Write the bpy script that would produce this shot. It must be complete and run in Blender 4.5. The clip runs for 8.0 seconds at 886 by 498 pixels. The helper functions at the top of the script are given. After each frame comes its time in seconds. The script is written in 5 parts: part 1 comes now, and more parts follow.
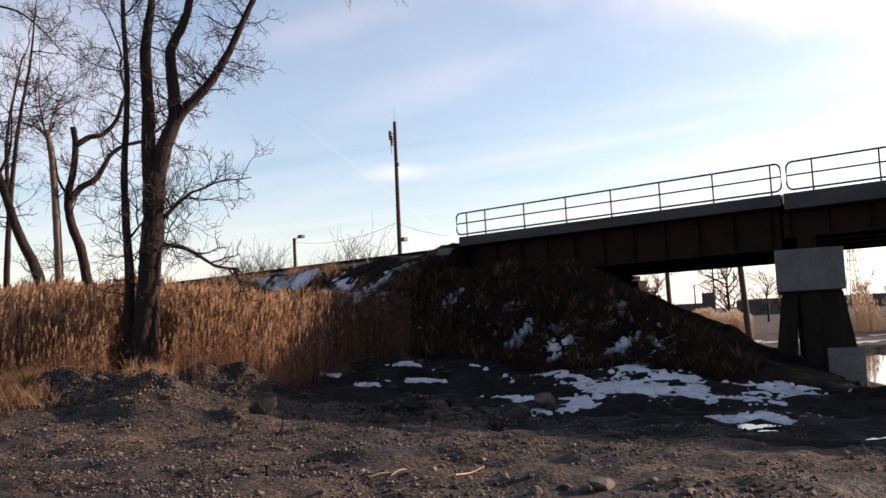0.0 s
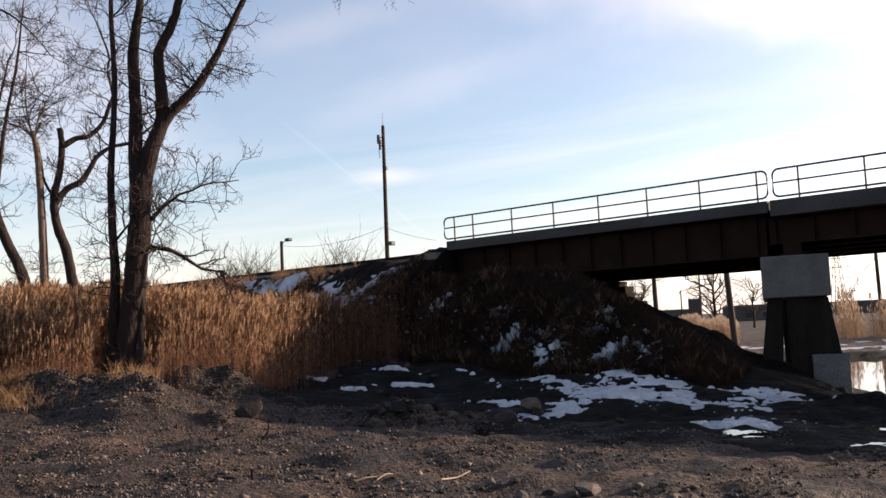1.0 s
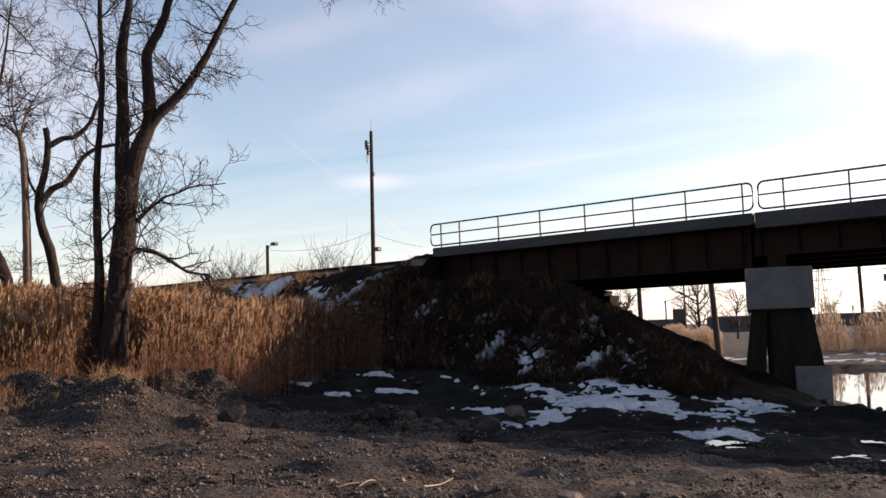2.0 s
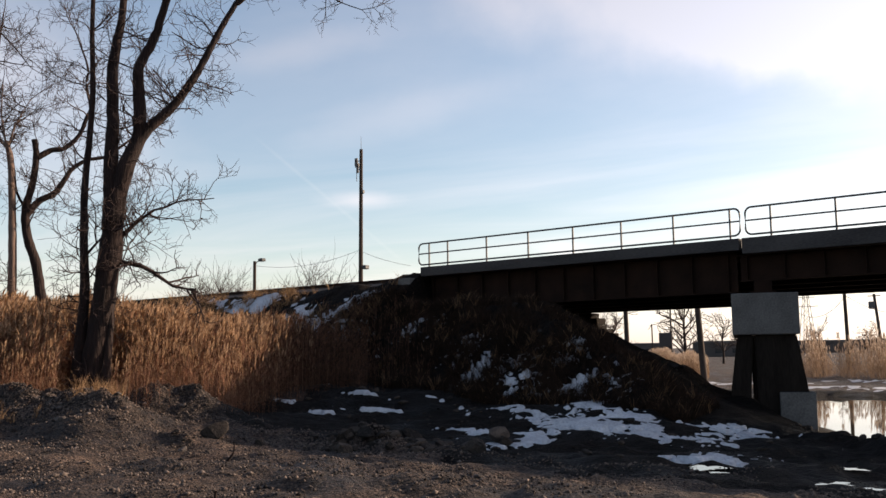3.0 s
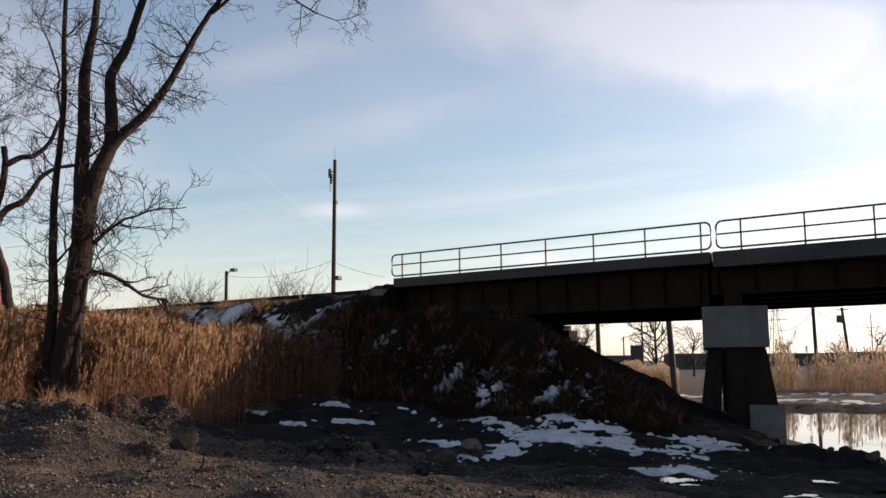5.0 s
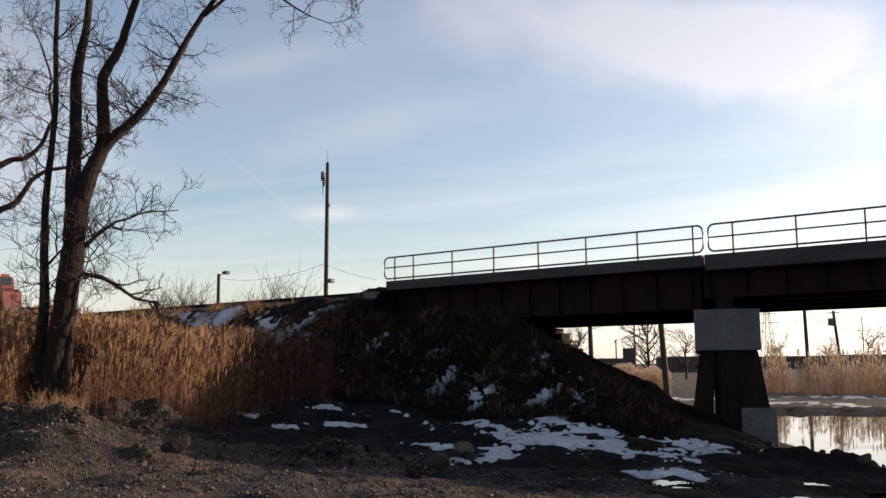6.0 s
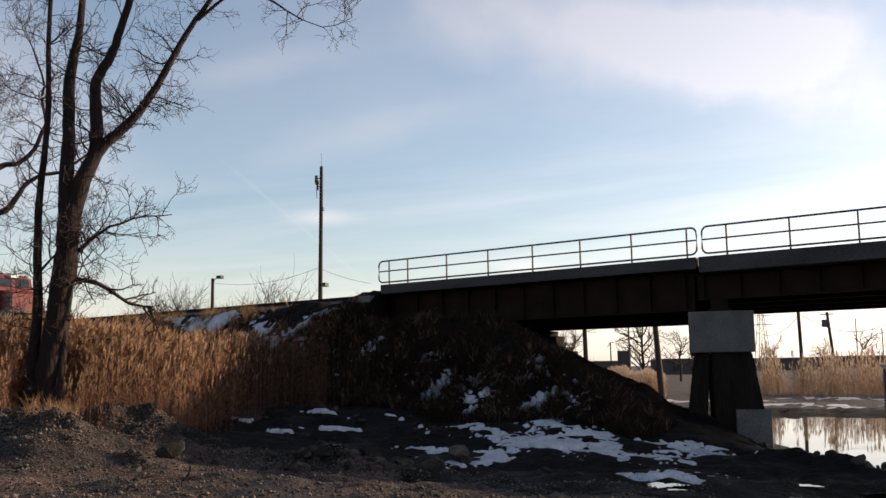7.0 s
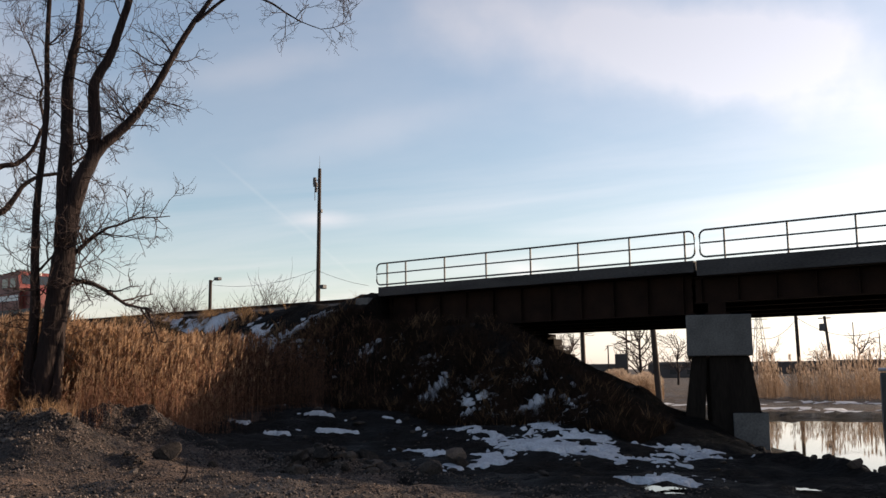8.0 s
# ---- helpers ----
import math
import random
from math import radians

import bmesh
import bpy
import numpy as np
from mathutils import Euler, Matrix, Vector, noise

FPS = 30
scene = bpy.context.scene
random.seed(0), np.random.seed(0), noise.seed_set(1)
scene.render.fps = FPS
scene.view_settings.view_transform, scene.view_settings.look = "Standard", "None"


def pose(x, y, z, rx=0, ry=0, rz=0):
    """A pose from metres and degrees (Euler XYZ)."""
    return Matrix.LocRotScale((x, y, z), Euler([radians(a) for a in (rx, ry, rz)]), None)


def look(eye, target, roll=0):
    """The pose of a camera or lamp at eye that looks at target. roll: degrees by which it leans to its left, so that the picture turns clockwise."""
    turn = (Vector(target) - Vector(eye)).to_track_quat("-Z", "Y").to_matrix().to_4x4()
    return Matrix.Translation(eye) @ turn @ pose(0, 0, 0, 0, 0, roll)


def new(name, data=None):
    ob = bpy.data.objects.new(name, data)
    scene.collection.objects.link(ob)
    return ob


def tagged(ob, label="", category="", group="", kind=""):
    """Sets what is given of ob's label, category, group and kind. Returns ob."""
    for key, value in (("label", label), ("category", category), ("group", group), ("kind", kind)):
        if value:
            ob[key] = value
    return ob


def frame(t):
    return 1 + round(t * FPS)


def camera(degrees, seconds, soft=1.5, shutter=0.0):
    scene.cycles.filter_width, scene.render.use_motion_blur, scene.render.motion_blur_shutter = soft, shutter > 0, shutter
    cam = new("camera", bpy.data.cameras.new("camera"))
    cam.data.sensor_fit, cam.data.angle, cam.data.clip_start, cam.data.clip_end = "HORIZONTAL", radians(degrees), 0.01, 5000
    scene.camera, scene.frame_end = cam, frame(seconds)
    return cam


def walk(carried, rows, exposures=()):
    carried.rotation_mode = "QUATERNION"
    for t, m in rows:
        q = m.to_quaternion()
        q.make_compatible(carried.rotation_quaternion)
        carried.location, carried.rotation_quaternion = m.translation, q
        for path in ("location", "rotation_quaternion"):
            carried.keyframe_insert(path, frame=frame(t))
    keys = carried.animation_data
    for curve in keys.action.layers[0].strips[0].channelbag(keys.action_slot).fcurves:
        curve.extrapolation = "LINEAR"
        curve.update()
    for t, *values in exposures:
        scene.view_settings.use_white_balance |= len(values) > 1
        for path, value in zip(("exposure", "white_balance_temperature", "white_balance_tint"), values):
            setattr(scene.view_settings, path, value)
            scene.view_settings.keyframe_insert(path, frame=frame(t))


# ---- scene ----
# The bridge runs along x, the camera stands at the origin and looks north-west.
cam = camera(50.6, 8.0)
EYE = 2.2
ROWS = [
    (0.0, 42.941, 4.440, 2.999),
    (0.5, 42.836, 4.733, 2.757),
    (1.0, 42.148, 4.664, 2.665),
    (1.5, 41.733, 4.764, 2.524),
    (1.7, 41.586, 4.804, 2.422),
    (2.8, 40.443, 5.893, 0.047),
    (3.0, 40.392, 6.207, 0.801),
    (3.5, 39.258, 6.626, 1.331),
    (4.0, 37.853, 6.243, 1.483),
    (4.5, 38.476, 6.439, 1.057),
    (4.7, 38.759, 6.638, 0.777),
    (5.8, 38.320, 7.057, 0.089),
    (6.0, 38.264, 7.056, 0.554),
    (6.5, 38.075, 7.138, 0.655),
    (7.0, 37.951, 7.258, 0.867),
    (7.5, 37.878, 7.335, 0.817),
    (8.0, 37.800, 7.410, 0.670),
]
walk(cam, [(t, pose(0, 0, EYE, 90 + pitch, roll, yaw)) for t, yaw, pitch, roll in ROWS],
     exposures=[(0.0, 1.06, 6900, 17), (1.7, 1.03, 6900, 17), (3.2, 0.86, 7000, 14), (8.0, 0.74, 7000, 13)])

# ---- light ----
SUN_AZ, SUN_EL = 32.0, 17.4          # degrees east of north (+y), above the horizon
sun = new("sun", bpy.data.lights.new("sun", "SUN"))
sun.data.energy, sun.data.angle, sun.data.color = 5.0, radians(0.6), (1.0, 0.83, 0.64)
sun_dir = Vector((math.sin(radians(SUN_AZ)) * math.cos(radians(SUN_EL)),
                  math.cos(radians(SUN_AZ)) * math.cos(radians(SUN_EL)), math.sin(radians(SUN_EL))))
sun.matrix_world = look(sun_dir * 200, (0, 0, 0))


def make_world():
    w = bpy.data.worlds.new("sky")
    scene.world = w
    w.use_nodes = True
    nt = w.node_tree
    nt.nodes.clear()
    N, L = nt.nodes.new, nt.links.new
    out, bg = N("ShaderNodeOutputWorld"), N("ShaderNodeBackground")
    sky = N("ShaderNodeTexSky")
    sky.sky_type = "NISHITA"
    sky.sun_disc = False
    sky.sun_elevation, sky.sun_rotation = radians(SUN_EL), radians(SUN_AZ)
    sky.air_density, sky.dust_density, sky.ozone_density = 1.0, 0.8, 1.6
    co = N("ShaderNodeTexCoord")
    # thin cirrus: stretched noise on the sky's plane
    sep = N("ShaderNodeSeparateXYZ")
    L(co.outputs["Generated"], sep.inputs[0])
    zc = N("ShaderNodeMath")
    zc.operation = "MAXIMUM"
    zc.inputs[1].default_value = 0.06
    L(sep.outputs["Z"], zc.inputs[0])
    dv = N("ShaderNodeVectorMath")
    dv.operation = "DIVIDE"
    cmb = N("ShaderNodeCombineXYZ")
    for i in range(3):
        L(zc.outputs[0], cmb.inputs[i])
    L(co.outputs["Generated"], dv.inputs[0])
    L(cmb.outputs[0], dv.inputs[1])
    mp = N("ShaderNodeMapping")
    mp.inputs["Rotation"].default_value = (0, 0, radians(-30))
    mp.inputs["Scale"].default_value = (0.34, 0.72, 0.0)
    L(dv.outputs[0], mp.inputs["Vector"])
    n1 = N("ShaderNodeTexNoise")
    n1.inputs["Scale"].default_value, n1.inputs["Detail"].default_value = 0.8, 7
    n1.inputs["Roughness"].default_value, n1.inputs["Distortion"].default_value = 0.56, 0.5
    L(mp.outputs[0], n1.inputs["Vector"])
    rp = N("ShaderNodeValToRGB")
    rp.color_ramp.elements[0].position, rp.color_ramp.elements[1].position = 0.40, 0.68
    rp.color_ramp.elements[0].color, rp.color_ramp.elements[1].color = (0, 0, 0, 1), (0.42, 0.42, 0.42, 1)
    L(n1.outputs["Fac"], rp.inputs[0])
    # thin high haze: thicker low over the horizon and towards the sun
    low = N("ShaderNodeMapRange")
    low.interpolation_type = "SMOOTHSTEP"
    low.inputs["From Min"].default_value, low.inputs["From Max"].default_value = 0.16, 0.0
    low.inputs["To Min"].default_value, low.inputs["To Max"].default_value = 0.0, 0.75
    L(sep.outputs["Z"], low.inputs["Value"])
    to_sun, glow = N("ShaderNodeVectorMath"), N("ShaderNodeMapRange")
    to_sun.operation = "DOT_PRODUCT"
    to_sun.inputs[1].default_value = sun_dir
    L(co.outputs["Generated"], to_sun.inputs[0])
    L(to_sun.outputs["Value"], glow.inputs["Value"])
    glow.inputs["From Min"].default_value, glow.inputs["From Max"].default_value = 0.25, 0.95
    glow.inputs["To Min"].default_value, glow.inputs["To Max"].default_value = 0.0, 0.50
    hz, hz2 = N("ShaderNodeMath"), N("ShaderNodeMath")
    hz.operation = hz2.operation = "ADD"
    hz2.use_clamp = True
    L(low.outputs[0], hz.inputs[0])
    L(glow.outputs[0], hz.inputs[1])
    L(hz.outputs[0], hz2.inputs[0])
    L(rp.outputs[0], hz2.inputs[1])
    # cloud banks: centre, axis along, axis across, half length, half width, thickness
    wisps = N("ShaderNodeTexNoise")
    wisps.inputs["Scale"].default_value, wisps.inputs["Detail"].default_value, wisps.inputs["Roughness"].default_value = 8.0, 5, 0.55
    L(co.outputs["Generated"], wisps.inputs["Vector"])
    total = hz2.outputs[0]
    for mid, along, across, half, width, amount in (
        ((-0.2576, 0.9519, 0.1659), (0.9539, 0.2231, 0.2008), (0.1542, 0.2100, -0.9655), 0.103, 0.0036, 0.50),
        ((-0.8823, 0.3894, 0.2643), (0.3063, 0.9015, -0.3058), (-0.3573, -0.1889, -0.9147), 0.199, 0.139, 0.75),
        ((-0.3935, 0.8572, 0.3322), (0.8543, 0.4745, -0.2124), (-0.3397, 0.2002, -0.9190), 0.338, 0.066, 0.80),
        ((-0.6567, 0.7114, 0.2503), (0.7539, 0.6107, 0.2423), (0.0195, 0.3478, -0.9374), 0.170, 0.030, 0.26),
        ((-0.7029, 0.6929, 0.1607), (0.7031, 0.7110, 0.0097), (-0.1075, 0.1198, -0.9870), 0.048, 0.012, 0.70),
        ((-0.3057, 0.9005, 0.3093), (0.9286, 0.3537, -0.1120), (-0.2102, 0.2530, -0.9443), 0.115, 0.066, 0.60),
        ((-0.7210, 0.6190, 0.3113), (0.6877, 0.6941, 0.2128), (-0.0844, 0.3675, -0.9262), 0.157, 0.024, 0.30),
        ((-0.5369, 0.8372, 0.1042), (0.8404, 0.5416, -0.0209), (-0.0739, 0.0763, -0.9943), 0.036, 0.010, 0.60),
    ):
        axes = []
        for axis, size in ((along, half), (across, width)):
            d = N("ShaderNodeVectorMath")
            d.operation = "DOT_PRODUCT"
            d.inputs[1].default_value = [c / size for c in axis]
            L(co.outputs["Generated"], d.inputs[0])
            axes.append(d.outputs["Value"])
        cv = N("ShaderNodeCombineXYZ")
        L(axes[0], cv.inputs[0])
        L(axes[1], cv.inputs[1])
        front = N("ShaderNodeVectorMath")
        front.operation = "DOT_PRODUCT"
        front.inputs[1].default_value = mid
        L(co.outputs["Generated"], front.inputs[0])
        side = N("ShaderNodeMath")
        side.operation = "LESS_THAN"
        side.inputs[1].default_value = 0.3
        L(front.outputs["Value"], side.inputs[0])
        back = N("ShaderNodeMath")
        back.operation = "MULTIPLY"
        back.inputs[1].default_value = 9.0
        L(side.outputs[0], back.inputs[0])
        L(back.outputs[0], cv.inputs[2])
        ln = N("ShaderNodeVectorMath")
        ln.operation = "LENGTH"
        L(cv.outputs[0], ln.inputs[0])
        rough = N("ShaderNodeMath")
        rough.operation = "MULTIPLY_ADD"
        rough.inputs[1].default_value = -1.3
        L(wisps.outputs["Fac"], rough.inputs[0])
        L(ln.outputs["Value"], rough.inputs[2])
        soft = N("ShaderNodeMapRange")
        soft.interpolation_type = "SMOOTHSTEP"
        soft.inputs["From Min"].default_value, soft.inputs["From Max"].default_value = 0.45, -0.75
        soft.inputs["To Min"].default_value, soft.inputs["To Max"].default_value = 0.0, amount
        L(rough.outputs[0], soft.inputs["Value"])
        ad = N("ShaderNodeMath")
        ad.operation, ad.use_clamp = "ADD", True
        L(total, ad.inputs[0])
        L(soft.outputs[0], ad.inputs[1])
        total = ad.outputs[0]
    veil = N("ShaderNodeMix")
    veil.data_type = "RGBA"
    # cloud colour: the sky's own light, paler and a little brighter
    hs = N("ShaderNodeHueSaturation")
    hs.inputs["Saturation"].default_value, hs.inputs["Value"].default_value = 0.42, 1.22
    L(sky.outputs[0], hs.inputs["Color"])
    L(total, veil.inputs["Factor"])
    L(sky.outputs[0], veil.inputs["A"])
    # low winter sun leaves the thin cloud slightly lilac
    lilac = N("ShaderNodeMix")
    lilac.data_type, lilac.blend_type = "RGBA", "MULTIPLY"
    lilac.inputs["Factor"].default_value = 1.0
    lilac.inputs["B"].default_value = (1.025, 0.985, 1.015, 1)
    L(hs.outputs[0], lilac.inputs["A"])
    L(lilac.outputs["Result"], veil.inputs["B"])
    # a thin old contrail
    dt, al = N("ShaderNodeVectorMath"), N("ShaderNodeVectorMath")
    dt.operation = al.operation = "DOT_PRODUCT"
    dt.inputs[1].default_value, al.inputs[1].default_value = (-0.5278, -0.3901, -0.7545), (-0.7202, 0.6764, 0.1541)
    ab, line, ends, both = N("ShaderNodeMath"), N("ShaderNodeMapRange"), N("ShaderNodeMapRange"), N("ShaderNodeMath")
    ab.operation, both.operation = "ABSOLUTE", "MULTIPLY"
    L(co.outputs["Generated"], dt.inputs[0])
    L(co.outputs["Generated"], al.inputs[0])
    L(dt.outputs["Value"], ab.inputs[0])
    L(ab.outputs[0], line.inputs["Value"])
    line.inputs["From Min"].default_value, line.inputs["From Max"].default_value = 0.0, 0.0028
    line.inputs["To Min"].default_value, line.inputs["To Max"].default_value = 0.15, 0.0
    L(al.outputs["Value"], ends.inputs["Value"])
    ends.inputs["From Min"].default_value, ends.inputs["From Max"].default_value = 0.993, 0.9975
    L(line.outputs[0], both.inputs[0])
    L(ends.outputs[0], both.inputs[1])
    trail = N("ShaderNodeMix")
    trail.data_type = "RGBA"
    L(both.outputs[0], trail.inputs["Factor"])
    L(veil.outputs["Result"], trail.inputs["A"])
    L(hs.outputs[0], trail.inputs["B"])
    L(trail.outputs["Result"], bg.inputs["Color"])
    bg.inputs["Strength"].default_value = 0.105
    L(bg.outputs[0], out.inputs[0])


make_world()


# ---- materials ----
def mat(name, c1, c2, scale=3.0, rough=0.85, metal=0.0, bump=0.3, fine=40.0, per_object=0.0, stretch=(1, 1, 1), spec=0.3, island=0.0, depth=0.02):
    """Two colours mixed by a coarse and a fine noise, with relief."""
    m = bpy.data.materials.new(name)
    m.use_nodes = True
    nt = m.node_tree
    N, L = nt.nodes.new, nt.links.new
    b = nt.nodes["Principled BSDF"]
    b.inputs["Roughness"].default_value, b.inputs["Metallic"].default_value = rough, metal
    b.inputs["Specular IOR Level"].default_value = spec
    co = N("ShaderNodeTexCoord")
    mp = N("ShaderNodeMapping")
    mp.inputs["Scale"].default_value = stretch
    L(co.outputs["Object"], mp.inputs["Vector"])
    n1, n2 = N("ShaderNodeTexNoise"), N("ShaderNodeTexNoise")
    for n, s, d in ((n1, scale, 4), (n2, fine, 5)):
        n.inputs["Scale"].default_value, n.inputs["Detail"].default_value = s, d
        L(mp.outputs[0], n.inputs["Vector"])
    mix = N("ShaderNodeMath")
    mix.operation = "MULTIPLY_ADD"
    mix.inputs[1].default_value = 0.5
    L(n1.outputs["Fac"], mix.inputs[0])
    hf = N("ShaderNodeMath")
    hf.operation = "MULTIPLY"
    hf.inputs[1].default_value = 0.5
    L(n2.outputs["Fac"], hf.inputs[0])
    L(hf.outputs[0], mix.inputs[2])
    last = mix.outputs[0]
    for amount, node, sock in ((per_object, "ShaderNodeObjectInfo", "Random"), (island, "ShaderNodeNewGeometry", "Random Per Island")):
        if amount:
            oi = N(node)
            ad = N("ShaderNodeMath")
            ad.operation = "MULTIPLY_ADD"
            ad.inputs[1].default_value = amount
            L(oi.outputs[sock], ad.inputs[0])
            sb = N("ShaderNodeMath")
            sb.operation = "SUBTRACT"
            sb.inputs[1].default_value = amount / 2
            L(last, sb.inputs[0])
            L(sb.outputs[0], ad.inputs[2])
            last = ad.outputs[0]
    rp = N("ShaderNodeValToRGB")
    rp.color_ramp.elements[0].position, rp.color_ramp.elements[1].position = 0.32, 0.68
    rp.color_ramp.elements[0].color, rp.color_ramp.elements[1].color = (*c1, 1), (*c2, 1)
    L(last, rp.inputs[0])
    L(rp.outputs[0], b.inputs["Base Color"])
    if bump:
        bp = N("ShaderNodeBump")
        bp.inputs["Strength"].default_value, bp.inputs["Distance"].default_value = bump, depth
        L(n2.outputs["Fac"], bp.inputs["Height"])
        L(bp.outputs[0], b.inputs["Normal"])
    return m


def translucent(m, share=0.35):
    """Thin dry leaves let light through."""
    nt = m.node_tree
    b, out = nt.nodes["Principled BSDF"], nt.nodes["Material Output"]
    tr, mx = nt.nodes.new("ShaderNodeBsdfTranslucent"), nt.nodes.new("ShaderNodeMixShader")
    src = b.inputs["Base Color"].links[0].from_socket
    nt.links.new(src, tr.inputs["Color"])
    mx.inputs[0].default_value = share
    nt.links.new(b.outputs[0], mx.inputs[1])
    nt.links.new(tr.outputs[0], mx.inputs[2])
    nt.links.new(mx.outputs[0], out.inputs[0])
    return m




def soil_mat(name, low, middle, high, wet=0.6, spec=0.25):
    """Dark damp dirt with small stones: broad patches, clods and pebbles, each with relief."""
    m = bpy.data.materials.new(name)
    m.use_nodes = True
    nt = m.node_tree
    N, L = nt.nodes.new, nt.links.new
    b = nt.nodes["Principled BSDF"]
    b.inputs["Specular IOR Level"].default_value = spec
    co = N("ShaderNodeTexCoord")
    big, mid, peb, stone = N("ShaderNodeTexNoise"), N("ShaderNodeTexNoise"), N("ShaderNodeTexVoronoi"), N("ShaderNodeTexVoronoi")
    for n, s in ((big, 0.45), (mid, 5.0), (peb, 30.0), (stone, 11.0)):
        n.inputs["Scale"].default_value = s
        L(co.outputs["Object"], n.inputs["Vector"])
    big.inputs["Detail"].default_value, mid.inputs["Detail"].default_value = 6, 7
    mid.inputs["Roughness"].default_value = 0.7
    sep = N("ShaderNodeSeparateColor")
    L(peb.outputs["Color"], sep.inputs[0])

    def mul_add(sock, k, add):
        n = N("ShaderNodeMath")
        n.operation = "MULTIPLY_ADD"
        n.inputs[1].default_value = k
        L(sock, n.inputs[0])
        if isinstance(add, float):
            n.inputs[2].default_value = add
        else:
            L(add, n.inputs[2])
        return n.outputs[0]

    v = mul_add(big.outputs["Fac"], 0.45, mul_add(mid.outputs["Fac"], 0.40, mul_add(sep.outputs[0], 0.24, -0.05)))
    rp = N("ShaderNodeValToRGB")
    e = rp.color_ramp.elements
    e[0].position, e[1].position = 0.39, 0.71
    e[0].color, e[1].color = low, high
    k = e.new(0.52)
    k.color = middle
    L(v, rp.inputs[0])
    L(rp.outputs[0], b.inputs["Base Color"])
    rr = N("ShaderNodeMapRange")
    rr.inputs["From Min"].default_value, rr.inputs["From Max"].default_value = 0.35, 0.6
    rr.inputs["To Min"].default_value, rr.inputs["To Max"].default_value = wet, 0.95
    L(big.outputs["Fac"], rr.inputs["Value"])
    L(rr.outputs[0], b.inputs["Roughness"])
    hgt = mul_add(mid.outputs["Fac"], 1.6, mul_add(peb.outputs["Distance"], -0.35, mul_add(stone.outputs["Distance"], -0.6, 0.0)))
    bp = N("ShaderNodeBump")
    bp.inputs["Strength"].default_value, bp.inputs["Distance"].default_value = 1.0, 0.06
    L(hgt, bp.inputs["Height"])
    L(bp.outputs[0], b.inputs["Normal"])
    return m


M_SOIL = soil_mat("gravelly_soil", (0.007, 0.0046, 0.0037, 1), (0.036, 0.0235, 0.0185, 1), (0.135, 0.09, 0.069, 1))
# bank litter, its low tone stands for the slope's shade
M_BANK = soil_mat("shade_dark_cinder_litter", (0.003, 0.0022, 0.0018, 1), (0.0065, 0.0043, 0.0033, 1), (0.034, 0.022, 0.015, 1), 0.8, 0.08)
# damp mud with the bridge's cast shade in its colour
M_SHADE_MUD = soil_mat("shade_dark_wet_mud", (0.002, 0.0016, 0.0015, 1), (0.0048, 0.0037, 0.0033, 1), (0.022, 0.016, 0.0135, 1), 0.55, 0.1)
M_CLOD = mat("dark_earth_clod", (0.006, 0.0045, 0.0038), (0.056, 0.042, 0.034), 2, 0.95, bump=0.9, fine=14, per_object=0.35, depth=0.05)
M_GRAVEL = mat("gravel", (0.012, 0.0085, 0.0075), (0.125, 0.094, 0.079), 2, 0.85, bump=0.4, fine=30, island=0.7)
M_ROCK = mat("rock", (0.02, 0.0155, 0.0135), (0.105, 0.084, 0.073), 3, 0.9, bump=0.6, fine=25, per_object=0.4)
M_SNOW = mat("old_snow", (0.24, 0.245, 0.27), (0.56, 0.57, 0.60), 1.5, 0.7, bump=0.5, fine=14, depth=0.03)
M_CONC = mat("weathered_concrete", (0.06, 0.056, 0.054), (0.15, 0.142, 0.136), 1.1, 0.85, bump=0.35, fine=18)
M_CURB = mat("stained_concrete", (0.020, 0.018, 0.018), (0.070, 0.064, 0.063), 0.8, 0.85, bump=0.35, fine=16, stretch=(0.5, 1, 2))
M_STEEL = mat("rusty_girder_steel", (0.008, 0.005, 0.004), (0.028, 0.0145, 0.010), 1.4, 0.9, 0.0, spec=0.1, bump=0.3, fine=30)
M_PILE = mat("dark_tarred_pile", (0.008, 0.006, 0.005), (0.022, 0.017, 0.014), 2, 0.95, spec=0.1, bump=0.6, fine=20, stretch=(1, 1, 0.15))
M_RAIL = mat("galvanised_rail", (0.05, 0.05, 0.052), (0.11, 0.11, 0.112), 4, 0.6, 0.3, bump=0.1)
M_BARK = mat("grey_brown_bark", (0.007, 0.004, 0.0035), (0.030, 0.0165, 0.014), 3, 0.95, bump=1.0, fine=14, stretch=(1, 1, 0.18), depth=0.06)
M_PALE = mat("peeled_pale_wood", (0.05, 0.03, 0.024), (0.22, 0.15, 0.12), 2, 0.9, bump=0.5, fine=14, stretch=(1, 1, 0.2))
M_TWIG = mat("twig_bark", (0.016, 0.009, 0.008), (0.058, 0.036, 0.031), 2, 0.9, bump=0)
M_WOOD = mat("weathered_pole_wood", (0.022, 0.016, 0.013), (0.075, 0.05, 0.038), 2, 0.9, bump=0.5, fine=18, stretch=(1, 1, 0.1))
M_REED = translucent(mat("dry_reed", (0.14, 0.063, 0.038), (0.39, 0.21, 0.135), 0.35, 0.8, bump=0, fine=3, island=0.5), 0.6)
M_PLUME = translucent(mat("reed_plume", (0.17, 0.09, 0.048), (0.50, 0.33, 0.205), 0.4, 0.9, bump=0, fine=4, island=0.45), 0.5)
M_SHADE_WEED = translucent(mat("shade_dark_brown_weed", (0.035, 0.018, 0.012), (0.19, 0.095, 0.058), 0.5, 0.9, bump=0, fine=4, island=0.5), 0.3)
M_FARREED = translucent(mat("weathered_pale_reed", (0.10, 0.058, 0.034), (0.33, 0.22, 0.145), 0.3, 0.85, bump=0, fine=3, island=0.45), 0.5)
